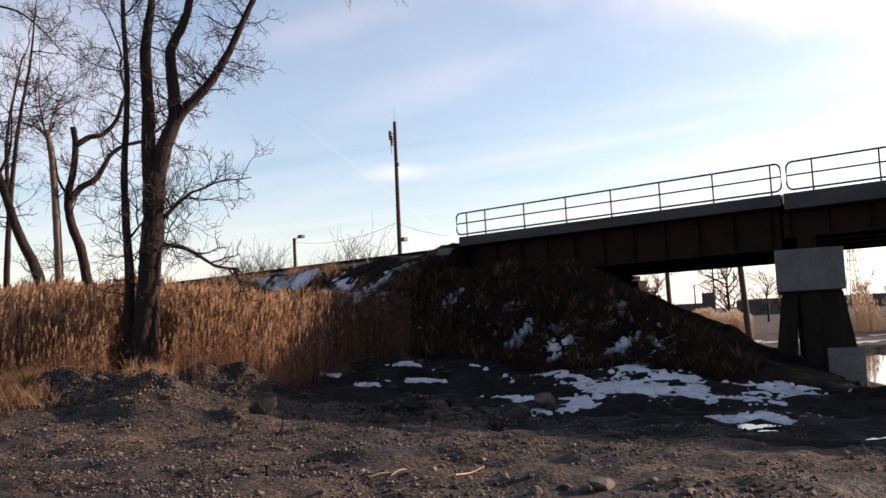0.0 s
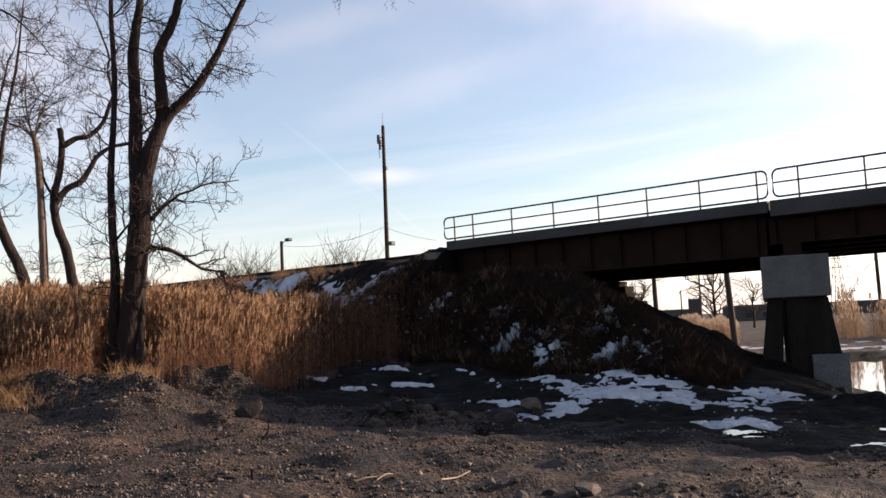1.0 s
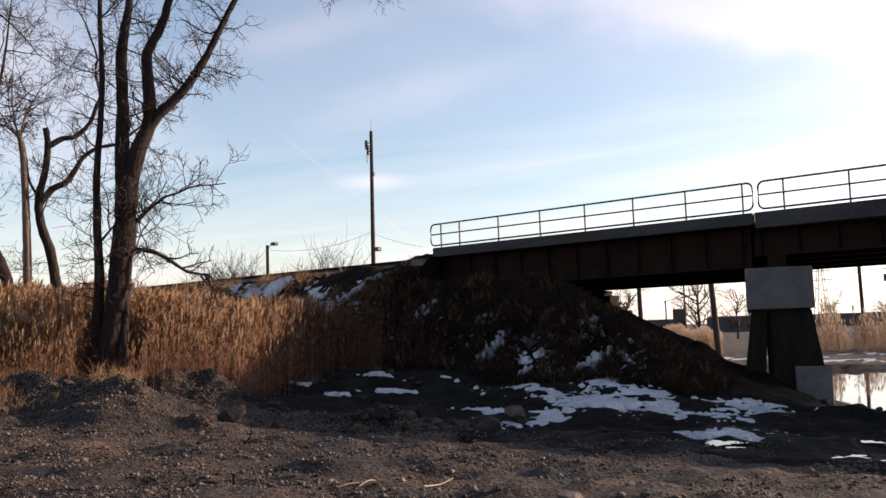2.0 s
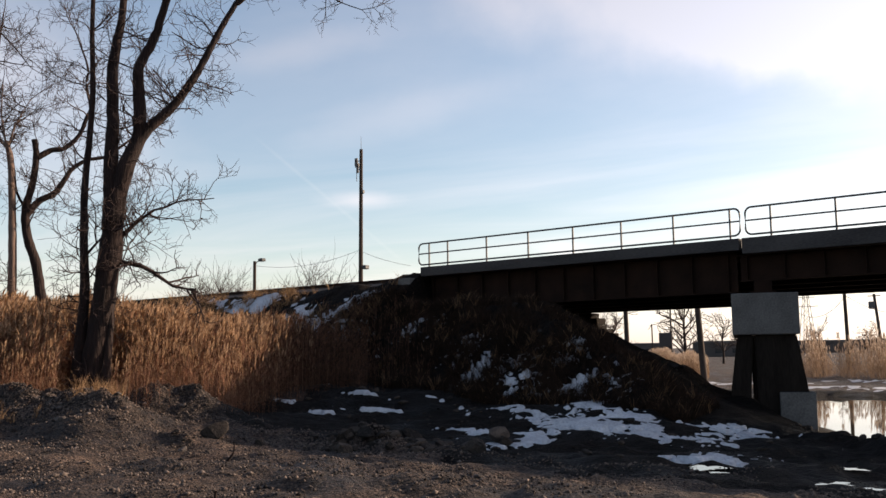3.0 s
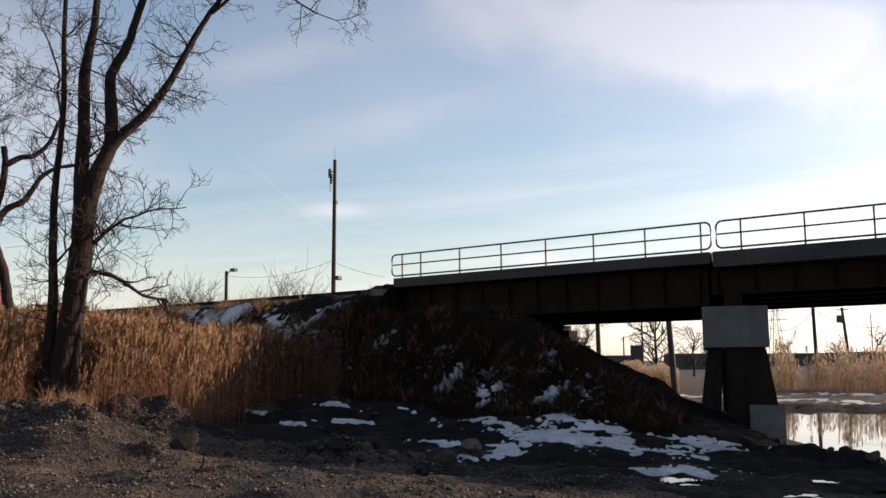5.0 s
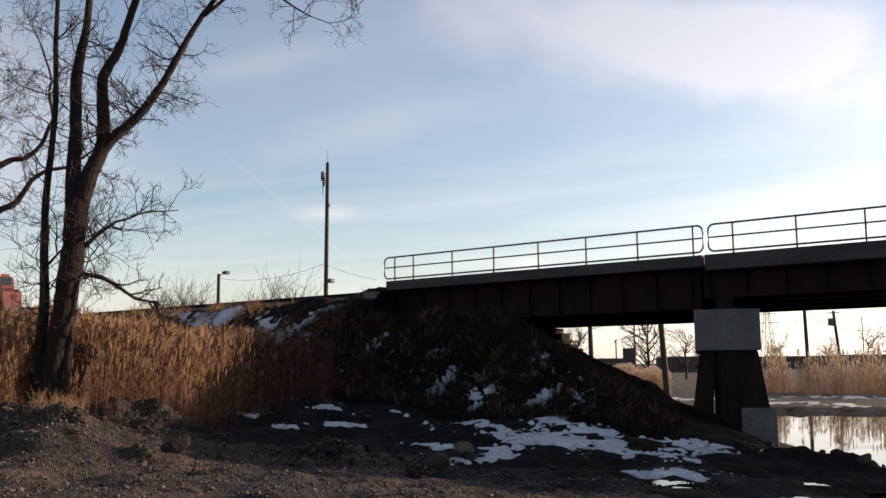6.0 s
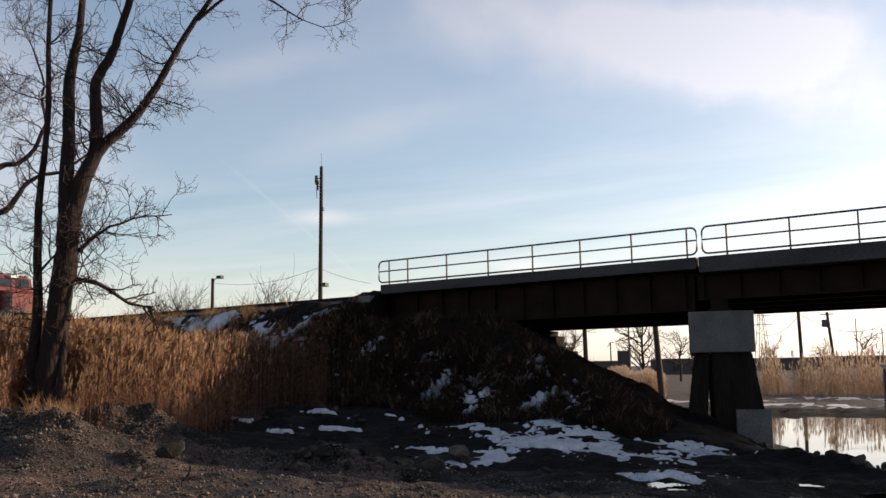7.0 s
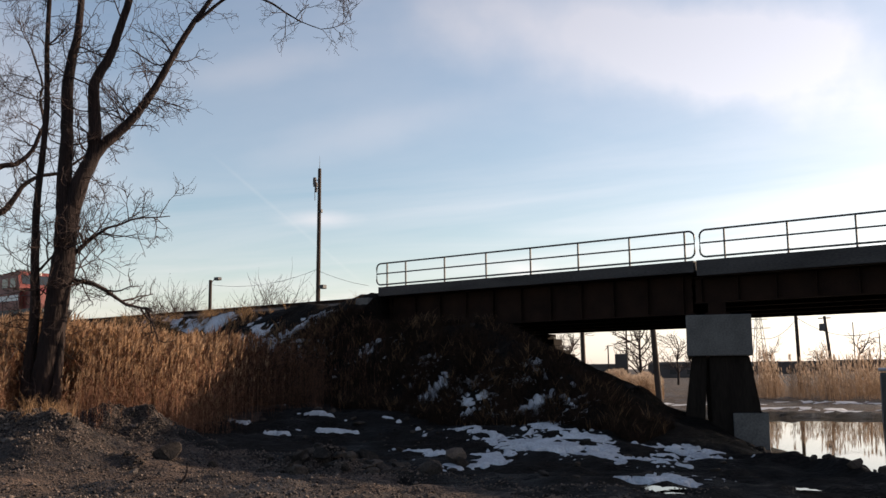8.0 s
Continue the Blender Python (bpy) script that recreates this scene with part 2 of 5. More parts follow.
M_FARPLUME = translucent(mat("silvery_plume", (0.22, 0.155, 0.11), (0.56, 0.44, 0.34), 0.4, 0.9, bump=0, fine=4, island=0.4), 0.5)
M_GRASS = translucent(mat("dry_grass", (0.10, 0.055, 0.028), (0.36, 0.22, 0.12), 0.6, 0.9, bump=0, fine=5, island=0.4), 0.35)
M_SHADE_BRUSH = mat("shade_dark_brush_twigs", (0.007, 0.0048, 0.0038), (0.046, 0.027, 0.0185), 0.8, 0.95, bump=0, fine=5, island=0.4, spec=0.1)
M_DARK = mat("dark_metal", (0.02, 0.02, 0.022), (0.06, 0.06, 0.065), 5, 0.5, 0.3, bump=0.1)
M_BALLAST = mat("track_ballast", (0.03, 0.022, 0.018), (0.11, 0.085, 0.072), 6, 0.95, bump=1.0, fine=18, depth=0.06)
M_RED = mat("sun_faded_red_paint", (0.085, 0.011, 0.009), (0.16, 0.023, 0.018), 0.9, 0.45, bump=0.05, fine=12)
M_ROOF = mat("sooty_grey_paint", (0.05, 0.045, 0.045), (0.14, 0.125, 0.12), 1.4, 0.7, bump=0.1)
M_WHITE = mat("dirty_white_paint", (0.55, 0.53, 0.5), (0.78, 0.76, 0.72), 1.5, 0.5, bump=0.05)
M_FAR = mat("distant_building_paint", (0.04, 0.032, 0.03), (0.09, 0.08, 0.078), 0.2, 0.8, bump=0)


def water_mat():
    m = bpy.data.materials.new("still_creek_water")
    m.use_nodes = True
    nt = m.node_tree
    b = nt.nodes["Principled BSDF"]
    b.inputs["Base Color"].default_value = (0.035, 0.03, 0.022, 1)
    b.inputs["Roughness"].default_value = 0.03
    b.inputs["IOR"].default_value = 1.33
    n, bp, co = nt.nodes.new("ShaderNodeTexNoise"), nt.nodes.new("ShaderNodeBump"), nt.nodes.new("ShaderNodeTexCoord")
    n.inputs["Scale"].default_value, n.inputs["Detail"].default_value = 0.9, 3
    bp.inputs["Strength"].default_value, bp.inputs["Distance"].default_value = 0.05, 0.02
    nt.links.new(co.outputs["Object"], n.inputs["Vector"])
    nt.links.new(n.outputs["Fac"], bp.inputs["Height"])
    nt.links.new(bp.outputs[0], b.inputs["Normal"])
    return m


M_WATER = water_mat()


def glass_mat():
    m = bpy.data.materials.new("dark_cab_glass")
    m.use_nodes = True
    b = m.node_tree.nodes["Principled BSDF"]
    b.inputs["Base Color"].default_value = (0.02, 0.025, 0.03, 1)
    b.inputs["Roughness"].default_value = 0.08
    return m


M_GLASS = glass_mat()


# ---- mesh helpers ----
def link(name, me, material, parent=None, label=""):
    ob = new(name, me)
    if material:
        me.materials.append(material)
    if parent:
        ob.parent = parent
    if label:
        ob["label"] = label
    return ob


def part(name, bm, material, parent, label=""):
    me = bpy.data.meshes.new(name)
    bm.to_mesh(me)
    bm.free()
    return link(name, me, material, parent, label)


def arrays(name, v, f, smooth=False):
    """A mesh from vertex and face arrays (all faces with the same number of corners)."""
    v, f = np.asarray(v, np.float32), np.asarray(f, np.int32)
    me = bpy.data.meshes.new(name)
    k = f.shape[1]
    me.vertices.add(len(v))
    me.vertices.foreach_set("co", v.ravel())
    me.loops.add(f.size)
    me.loops.foreach_set("vertex_index", f.ravel())
    me.polygons.add(len(f))
    me.polygons.foreach_set("loop_start", np.arange(0, f.size, k, dtype=np.int32))
    if smooth:
        me.polygons.foreach_set("use_smooth", np.ones(len(f), bool))
    me.update(calc_edges=True)
    me.validate()
    return me


def box(bm, x0, x1, y0, y1, z0, z1, bevel=0.0, m=None):
    r = bmesh.ops.create_cube(bm, size=1, matrix=Matrix.LocRotScale(((x0 + x1) / 2, (y0 + y1) / 2, (z0 + z1) / 2), None, (x1 - x0, y1 - y0, z1 - z0)))
    vs = r["verts"]
    if bevel:
        es = list({e for v in vs for e in v.link_edges})
        g = bmesh.ops.bevel(bm, geom=es, offset=bevel, segments=2, affect="EDGES", profile=0.5)
        vs = g["verts"]
    if m is not None:
        bmesh.ops.transform(bm, matrix=m, verts=list(set(vs)))
    return vs


def prism(bm, outline, h0, h1):
    """An outline of (a, b) pairs in the xz plane, drawn out along y from h0 to h1."""
    a = [bm.verts.new((p, h0, q)) for p, q in outline]
    b = [bm.verts.new((p, h1, q)) for p, q in outline]
    n = len(outline)
    bm.faces.new(a[::-1])
    bm.faces.new(b)
    for i in range(n):
        bm.faces.new((a[i], a[(i + 1) % n], b[(i + 1) % n], b[i]))
    bmesh.ops.recalc_face_normals(bm, faces=bm.faces[:])


class Tubes:
    """Collects tapered tubes along poly-lines into one mesh."""

    def __init__(self):
        self.v, self.f, self.n = [], [], 0

    def add(self, pts, radii, sides=5, cap=True):
        pts = np.asarray(pts, float)
        radii = np.broadcast_to(np.asarray(radii, float), (len(pts),))
        d = np.gradient(pts, axis=0)
        d /= np.maximum(np.linalg.norm(d, axis=1), 1e-9)[:, None]
        ref = np.array((0.0, 0.0, 1.0)) if abs(d[0][2]) < 0.9 else np.array((1.0, 0.0, 0.0))
        a = np.cross(d, ref)
        a /= np.maximum(np.linalg.norm(a, axis=1), 1e-9)[:, None]
        b = np.cross(d, a)
        th = np.arange(sides) * 2 * np.pi / sides
        ring = pts[:, None] + radii[:, None, None] * (np.cos(th)[None, :, None] * a[:, None] + np.sin(th)[None, :, None] * b[:, None])
        self.v.append(ring.reshape(-1, 3))
        m = len(pts)
        i = np.arange(m - 1)[:, None] * sides
        j = np.arange(sides)[None]
        k = (j + 1) % sides
        q = np.stack(np.broadcast_arrays(i + j, i + k, i + sides + k, i + sides + j), -1).reshape(-1, 4)
        self.f.append(q + self.n)
        self.n += m * sides
        if cap and sides == 4:
            self.f.append(np.array([[3, 2, 1, 0], [0, 1, 2, 3]]) + np.array([[self.n - m * sides], [self.n - sides]]))

    def mesh(self, name, smooth=True):
        return arrays(name, np.concatenate(self.v), np.concatenate(self.f), smooth)


def lattice(ix, iy, seed):
    h = (ix.astype(np.int64) * 374761393 + iy.astype(np.int64) * 668265263 + seed * 974634777) & 0x7FFFFFFF
    h = ((h ^ (h >> 13)) * 1274126177) & 0x7FFFFFFF
    return ((h ^ (h >> 16)) & 0xFFFF) / 65535.0


def vnoise(x, y, seed=0):
    ix, iy = np.floor(x), np.floor(y)
    fx, fy = x - ix, y - iy
    fx, fy = fx * fx * (3 - 2 * fx), fy * fy * (3 - 2 * fy)
    a, b = lattice(ix, iy, seed), lattice(ix + 1, iy, seed)
    c, d = lattice(ix, iy + 1, seed), lattice(ix + 1, iy + 1, seed)
    return (a * (1 - fx) + b * fx) * (1 - fy) + (c * (1 - fx) + d * fx) * fy


def fbm(x, y, scale, octaves=4, seed=0):
    x, y = np.asarray(x, float), np.asarray(y, float)
    s, amp, tot = 0.0, 1.0, 0.0
    for o in range(octaves):
        s = s + amp * (vnoise(x / scale * 2 ** o, y / scale * 2 ** o, seed + o) - 0.5)
        tot += amp
        amp *= 0.5
    return s / tot * 2


def ss(x, a, b):
    t = np.clip((np.asarray(x, float) - a) / (b - a), 0, 1)
    return t * t * (3 - 2 * t)


# ---- ground ----
WATER_Z = -0.9
SKEW = 0.62                     # the piers and the creek run this much west for each metre north
# heaps: x, y, height, long radius, short radius, turn in degrees
HEAPS = [
    (-23.6, 13.4, 0.95, 3.8, 2.2, -30), (-26.8, 12.6, 0.7, 3.0, 1.5, 20), (-25.0, 17.0, 0.98, 2.9, 1.6, 25), (-25.9, 16.2, 0.5, 1.4, 1.0, 0),
    (-17.4, 17.8, 0.55, 1.6, 0.9, 30), (-16.2, 17.0, 0.45, 1.2, 0.8, -20), (-20.2, 13.8, 0.28, 0.9, 0.5, 10),
    (-18.0, 24.3, 0.25, 2.2, 0.8, 10), (-21.5, 22.0, 0.3, 2.0, 0.9, 30), (-14.6, 26.6, 0.25, 1.5, 0.8, -20),
    (-24.5, 23.5, 0.35, 2.4, 1.0, 10), (-8.9, 26.0, 0.32, 2.4, 0.6, -42), (-6.6, 24.0, 0.34, 2.2, 0.6, -42), (-5.0, 22.3, 0.3, 1.4, 0.6, -42),
    (-34.5, 16.0, 0.35, 3.0, 1.2, 10),
]


def emb_height(x, y):
    """The railway bank: a flat top with a front, a back and a skewed end slope."""
    front = 5.3 + 0.1 * ss(x, -33, -29.5) - (31.3 - y) / (1.42 - 0.40 * ss(x, -34, -26))
    back = 5.3 - (y - 46.5) / 1.6
    xs = x + SKEW * np.maximum(y - 31.5, 0)
    end = np.minimum(2.84 - 0.434 * (xs + 18.5), 0.85 - 0.8 * (xs + 14.4))
    # the track shoulder climbs to the deck
    top = np.where(x > -28.2, 4.0, 5.3 + 0.5 * ss(x, -30.8, -28.8) * ss(-y, -33.2, -32.4))
    e = np.minimum(np.minimum(front, back), np.minimum(end, top))
    return e


def ground_height(x, y, rough=True):
    x, y = np.asarray(x, float), np.asarray(y, float)
    left = ss(-x, 17, 31)
    base = 0.72 * left - 0.34 * ss(y, 9, 22) * (1 - left)
    # a low apron at the foot of the bank
    base = base + 0.9 * ss(y, 20.5, 28.0) * ss(x, -31, -24) * (1 - ss(x, -14.5, -9.5)) * (1 - ss(y, 33, 40))
    # creek bed: beyond a skewed bank line
    c = (x + 9.3) * 0.74 + (y - 30.2) * 0.68 + 1.0
    creek = ss(c, -1.2, 1.6) * ss(58.5 + 0.2 * (x + 16) - y, -1.5, 2.5)
    far = ss(c, 2, 8)
    base = base * (1 - far) + far * (-0.72)
    base = base - 0.75 * creek
    e = emb_height(x, y)
    k = 0.35
    d = np.clip(0.5 + 0.5 * (e - base) / k, 0, 1)
    h = base * (1 - d) + e * d + k * d * (1 - d)
    slope = ss(e - base, -0.2, 0.8)
    near = ss(np.hypot(x, y), 260, 90)
    dry = 1 - creek
    for hx, hy, hh, a, b, turn in HEAPS:
        ct, st = math.cos(radians(turn)), math.sin(radians(turn))
        u, v = ((x - hx) * ct + (y - hy) * st) / a, (-(x - hx) * st + (y - hy) * ct) / b
        r = np.sqrt(u * u + v * v) + 0.22 * fbm(x, y, 0.9, 3, 7)
        h = h + hh * np.clip(1 - r, 0, 1) ** 1.25 * (1 + 0.25 * fbm(x, y, 0.35, 2, 3))
    # long low ridges left by wheels and water
    uu, ww = 0.73 * x + 0.68 * y, -0.68 * x + 0.73 * y
    h = h + near * dry * (1 - slope) * 0.17 * fbm(uu * 0.22, ww, 1.1, 3, 17)
    if not rough:
        return h + near * dry * 0.12 * fbm(x, y, 3.2, 2, 11)
    h = h + near * dry * (0.12 * fbm(x, y, 3.2, 4, 11) + 0.13 * fbm(x, y, 0.8, 3, 5) * (1 + slope))
    # small clods and hollows
    clods = fbm(x, y, 0.5, 2, 71)
    h = h + near * dry * (1 - slope) * (0.085 * np.maximum(clods, 0.0) + 0.10 * np.clip(fbm(x * 0.55, y, 0.95, 3, 73) - 0.22, 0, 1))
    # wheel ruts that swing past the bridge's shade
    w = y - 15.2 - 0.09 * (x + 12) ** 2 * 0.15 + 0.5 * fbm(x, y, 4, 2, 21)
    rut = np.exp(-((w % 1.7) - 0.85) ** 2 / 0.05) * ss(y, 12.5, 15) * ss(y, 22, 19) * ss(x, -19, -13)
    h = h - 0.07 * rut * dry
    return h


def graded(parts):
    out = []
    for a, b, step in parts:
        n = max(1, int(round((b - a) / step)))
        out += list(np.linspace(a, b, n, endpoint=False))
    return np.array(out + [parts[-1][1]])


def far_steps(a, b, n):
    return list(np.geomspace(a, b, n))


def make_ground():
    xs = np.array([-v for v in far_steps(110, 4500, 14)][::-1] + list(graded([(-105, -60, 1.0), (-60, -34, 0.32), (-34, 2, 0.13), (2, 20, 0.6)])) + far_steps(24, 4500, 18))
    ys = np.array([-v for v in far_steps(3, 4500, 14)][::-1] + list(graded([(0, 5, 0.5), (5, 27, 0.12), (27, 36, 0.22), (36, 66, 0.5), (66, 110, 2)])) + far_steps(116, 4500, 16))
    X, Y = np.meshgrid(xs, ys)
    Z = ground_height(X, Y)
    nx, ny = len(xs), len(ys)
    i, j = np.meshgrid(np.arange(nx - 1), np.arange(ny - 1))
    a = (j * nx + i).ravel()
    f = np.stack([a, a + 1, a + nx + 1, a + nx], 1)
    g = link("ground", arrays("ground", np.stack([X.ravel(), Y.ravel(), Z.ravel()], 1), f, True), M_SOIL)
    # cinder fill under dead leaves, coloured darker to carry the bank's shade
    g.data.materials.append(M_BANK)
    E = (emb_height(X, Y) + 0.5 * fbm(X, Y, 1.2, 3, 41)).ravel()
    # wet mud between bank, ruts and creek, darkened to carry the bridge's shade
    g.data.materials.append(M_SHADE_MUD)
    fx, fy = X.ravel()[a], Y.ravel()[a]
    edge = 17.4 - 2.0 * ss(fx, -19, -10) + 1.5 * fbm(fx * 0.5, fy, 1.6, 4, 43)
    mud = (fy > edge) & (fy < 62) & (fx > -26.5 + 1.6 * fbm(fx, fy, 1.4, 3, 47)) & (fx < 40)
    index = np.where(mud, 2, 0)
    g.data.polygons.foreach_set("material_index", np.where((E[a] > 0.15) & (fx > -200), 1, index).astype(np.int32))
    tagged(g, "dark gravelly dirt ground with ruts and a railway bank", "ground", kind="structure")


make_ground()


def make_water():
    bm = bmesh.new()
    vs = [bm.verts.new(p) for p in ((-90, 26, WATER_Z), (60, 26, WATER_Z), (60, 64, WATER_Z), (-90, 64, WATER_Z))]
    bm.faces.new(vs)
    w = part("water", bm, M_WATER, None)
    tagged(w, "still brown creek water reflecting reeds and sky", "water", kind="structure")


make_water()


# ---- railway bridge ----
ZD = 6.0            # top of the concrete curbs
YN, YF = 31.75, 44.4


def make_bridge():
    bridge = new("railway_bridge")
    bridge.location = (-13.2, 38, 0)
    off = Matrix.Translation((13.2, -38, 0))
    tagged(bridge, "dark steel railway bridge with concrete curbs and pipe railings", "bridge")

    def add(name, bm, m, parent=bridge, label=""):
        bmesh.ops.transform(bm, matrix=off, verts=bm.verts[:])
        return part(name, bm, m, parent, label)

    for x0, x1, zb, drop in ((-28.3, -13.27, 4.12, 0.42), (-13.17, 26.0, 4.5, 0.56)):
        bm = bmesh.new()
        box(bm, x0, x1, YN, YN + 0.38, ZD - drop, ZD, 0.02)
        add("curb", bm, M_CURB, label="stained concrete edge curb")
        bm = bmesh.new()
        box(bm, x0, x1, YF - 0.38, YF, ZD - drop, ZD, 0.02)
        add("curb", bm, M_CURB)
        bm = bmesh.new()
        box(bm, x0, x1, YN + 0.384, YF - 0.384, ZD - drop + 0.06, ZD - 0.42 + 0.16)
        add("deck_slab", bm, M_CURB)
        # plate girders with flanges and stiffeners
        for gy in (32.45, 35.2, 38.0, 40.8, 43.7):
            bm = bmesh.new()
            top = ZD - drop - 0.004
            cut = 0.437 * (gy - 31.6)          # the ends follow the pier's skew
            xa, xb = (x0, x1 - cut) if x0 < -20 else (x0 - cut, x1)
            box(bm, xa + 0.01, xb - 0.01, gy - 0.012, gy + 0.012, zb + 0.04, top - 0.04)
            gir = add("girder", bm, M_STEEL, label="rust-brown plate girder web")
            for z0, z1 in ((zb, zb + 0.038), (top - 0.038, top)):
                bm = bmesh.new()
                box(bm, xa + 0.01, xb - 0.01, gy - 0.2, gy + 0.2, z0, z1)
                add("flange", bm, M_STEEL, gir)
            if gy in (32.45, 43.7):
                n = int((xb - xa) / 1.35)
                for i in range(n + 1):
                    sx = xa + 0.3 + i * (xb - xa - 0.6) / n
                    bm = bmesh.new()
                    side = -1 if gy < 38 else 1
                    box(bm, sx - 0.012, sx + 0.012, min(gy + side * 0.014, gy + side * 0.17), max(gy + side * 0.014, gy + side * 0.17), zb + 0.042, top - 0.042)
                    add("stiffener", bm, M_STEEL, gir)
        for cx in np.arange(x0 + 2.2, x1 - 6, 4.4):
            bm = bmesh.new()
            for a, b in ((32.47, 35.18), (35.22, 37.98), (38.02, 40.78), (40.82, 43.68)):
                box(bm, cx - 0.05, cx + 0.05, a, b, zb + 0.5, zb + 0.62)
                box(bm, cx - 0.05, cx + 0.05, a, b, ZD - drop - 0.35, ZD - drop - 0.25)
            add("cross_frame", bm, M_STEEL)

    # pipe railings, two lengths with rounded ends
    def railing(xa, xb, posts, y):
        zb, zt, r = ZD + 0.13, ZD + 1.10, 0.22
        t = Tubes()
        loop = []
        for cx, cz, a0 in ((xb - r, zt - r, 90), (xb - r, zb + r, 0), (xa + r, zb + r, -90), (xa + r, zt - r, -180)):
            for i in range(6):
                a = radians(a0 - i * 18)
                loop.append((cx + r * math.cos(a), y, cz + r * math.sin(a)))
        loop.append(loop[0])
        loop.append(loop[1])
        o = np.array((13.2, -38, 0))
        t.add(np.array(loop) + o, 0.036, 8)
        t.add(np.array([(xa, y, (zt + zb) / 2 + 0.02), (xb, y, (zt + zb) / 2 + 0.02)]) + o, 0.03, 8)
        ra = link("railing", t.mesh("railing"), M_RAIL, bridge, "grey pipe railing with rounded ends")
        for px in posts:
            bm = bmesh.new()
            box(bm, px - 0.03, px + 0.03, y - 0.03, y + 0.03, ZD + 0.016, zt - 0.02, 0.006)
            box(bm, px - 0.11, px + 0.11, y - 0.09, y + 0.09, ZD, ZD + 0.016)
            add("post", bm, M_RAIL, ra)

    first = [-26.87 + 2.2 * k for k in (-0.5, 0, 1, 2, 3, 4, 5, 6)]
    railing(-28.6, -13.3, first, 32.0)
    railing(-13.1, 25.5, [-12.19 + 2.2 * k for k in range(18)], 32.0)
    return bridge


make_bridge()


def make_abutment():
    ab = new("bridge_abutment")
    ab.location = (-28.2, 38, 3)
    bm = bmesh.new()
    box(bm, -0.9, 1.1, -6.9, 6.9, -2.6, 1.05, 0.03)
    part("bearing_seat", bm, M_CONC, ab)
    bm = bmesh.new()
    box(bm, -0.9, -0.15, -6.9, 6.9, 1.054, 2.5, 0.03)
    part("back_wall", bm, M_CONC, ab)
    tagged(ab, "grey concrete bridge abutment set in the dark bank", "abutment")


make_abutment()


def make_wing_wall():
    """Broken masonry at the far side of the bank, under the deck."""
    w = new("wing_wall")
    w.location = (-25.85, 43.6, 2.2)
    rng = np.random.default_rng(23)
    for k, (x0, x1, z1) in enumerate(((-1.6, -0.55, 1.9), (-0.54, -0.12, 1.62), (-0.11, 0.32, 1.05), (0.33, 0.62, 0.82))):
        z = -0.6
        while z < z1:
            hgt = min(rng.uniform(0.24, 0.36), z1 - z)
            bm = bmesh.new()
            box(bm, x0 + rng.uniform(-0.03, 0.03), x1 + rng.uniform(-0.07, 0.05), -0.45, 0.45, z, z + hgt - 0.012, 0.02)
            part("stone_block", bm, M_PILE, w)
            z += hgt
    tagged(w, "broken dark masonry wing wall beside the bank under the bridge", "wall")


make_wing_wall()


def make_pier(name, x, y, length, label, base=-0.75, cap_top=4.02, cap_h=1.42):
    """A bent: a concrete cap beam on battered piles over a footing, all on the skew."""
    pier = new(name)
    pier.matrix_world = pose(x, y, 0, 0, 0, 23.0)
    tagged(pier, label, "bridge pier")
    bm = bmesh.new()
    box(bm, -1.09, 1.09, 0, length, cap_top - cap_h, cap_top, 0.04)
    part("cap_beam", bm, M_CONC, pier, "pale grey concrete cap beam")
    step = (length - 1.6) / 3
    for i in range(4):
        yy = 0.55 + i * step
        lo, hi = base, cap_top - cap_h - 0.004
        # battered columns, wide at the foot: (foot from, to), (head from, to)
        for (fa, fb), (ha, hb) in (((-1.43, -0.66), (-0.94, -0.42)), ((-0.32, 1.5), (-0.37, 0.98))):
            bm = bmesh.new()
            q = []
            for zz, a, b2, w in ((lo, fa, fb, 0.42), (hi, ha, hb, 0.34)):
                q.append([bm.verts.new(c) for c in ((a, yy - w, zz), (b2, yy - w, zz), (b2, yy + w, zz), (a, yy + w, zz))])
            bm.faces.new(q[0][::-1])
            bm.faces.new(q[1])
            for k in range(4):
                bm.faces.new((q[0][k], q[0][(k + 1) % 4], q[1][(k + 1) % 4], q[1][k]))
            bmesh.ops.bevel(bm, geom=bm.edges[:], offset=0.04, segments=2, affect="EDGES")
            part("column", bm, M_PILE, pier, "dark battered column")
        bm = bmesh.new()
        box(bm, 0.34, 1.49, yy - 0.58, yy + 0.52, base - 0.1, 0.66, 0.04)
        part("footing", bm, M_CONC, pier, "grey concrete pile footing")
        bm = bmesh.new()
        box(bm, -1.5, -0.66, yy - 0.5, yy + 0.5, base - 0.1, 0.05, 0.05)
        part("footing", bm, M_CURB, pier)
    for gy in (1.0, 4.2, 7.4, 10.6):
        if gy < length:
            bm = bmesh.new()
            box(bm, -0.42, 0.42, gy - 0.3, gy + 0.3, cap_top + 0.004, cap_top + 0.10)
            box(bm, -0.3, 0.3, gy - 0.2, gy + 0.2, cap_top + 0.104, 4.5)
            part("bearing", bm, M_STEEL, pier)
    return pier


make_pier("bridge_pier", -12.32, 31.4, 14.2, "concrete capped bridge pier on dark battered piles")


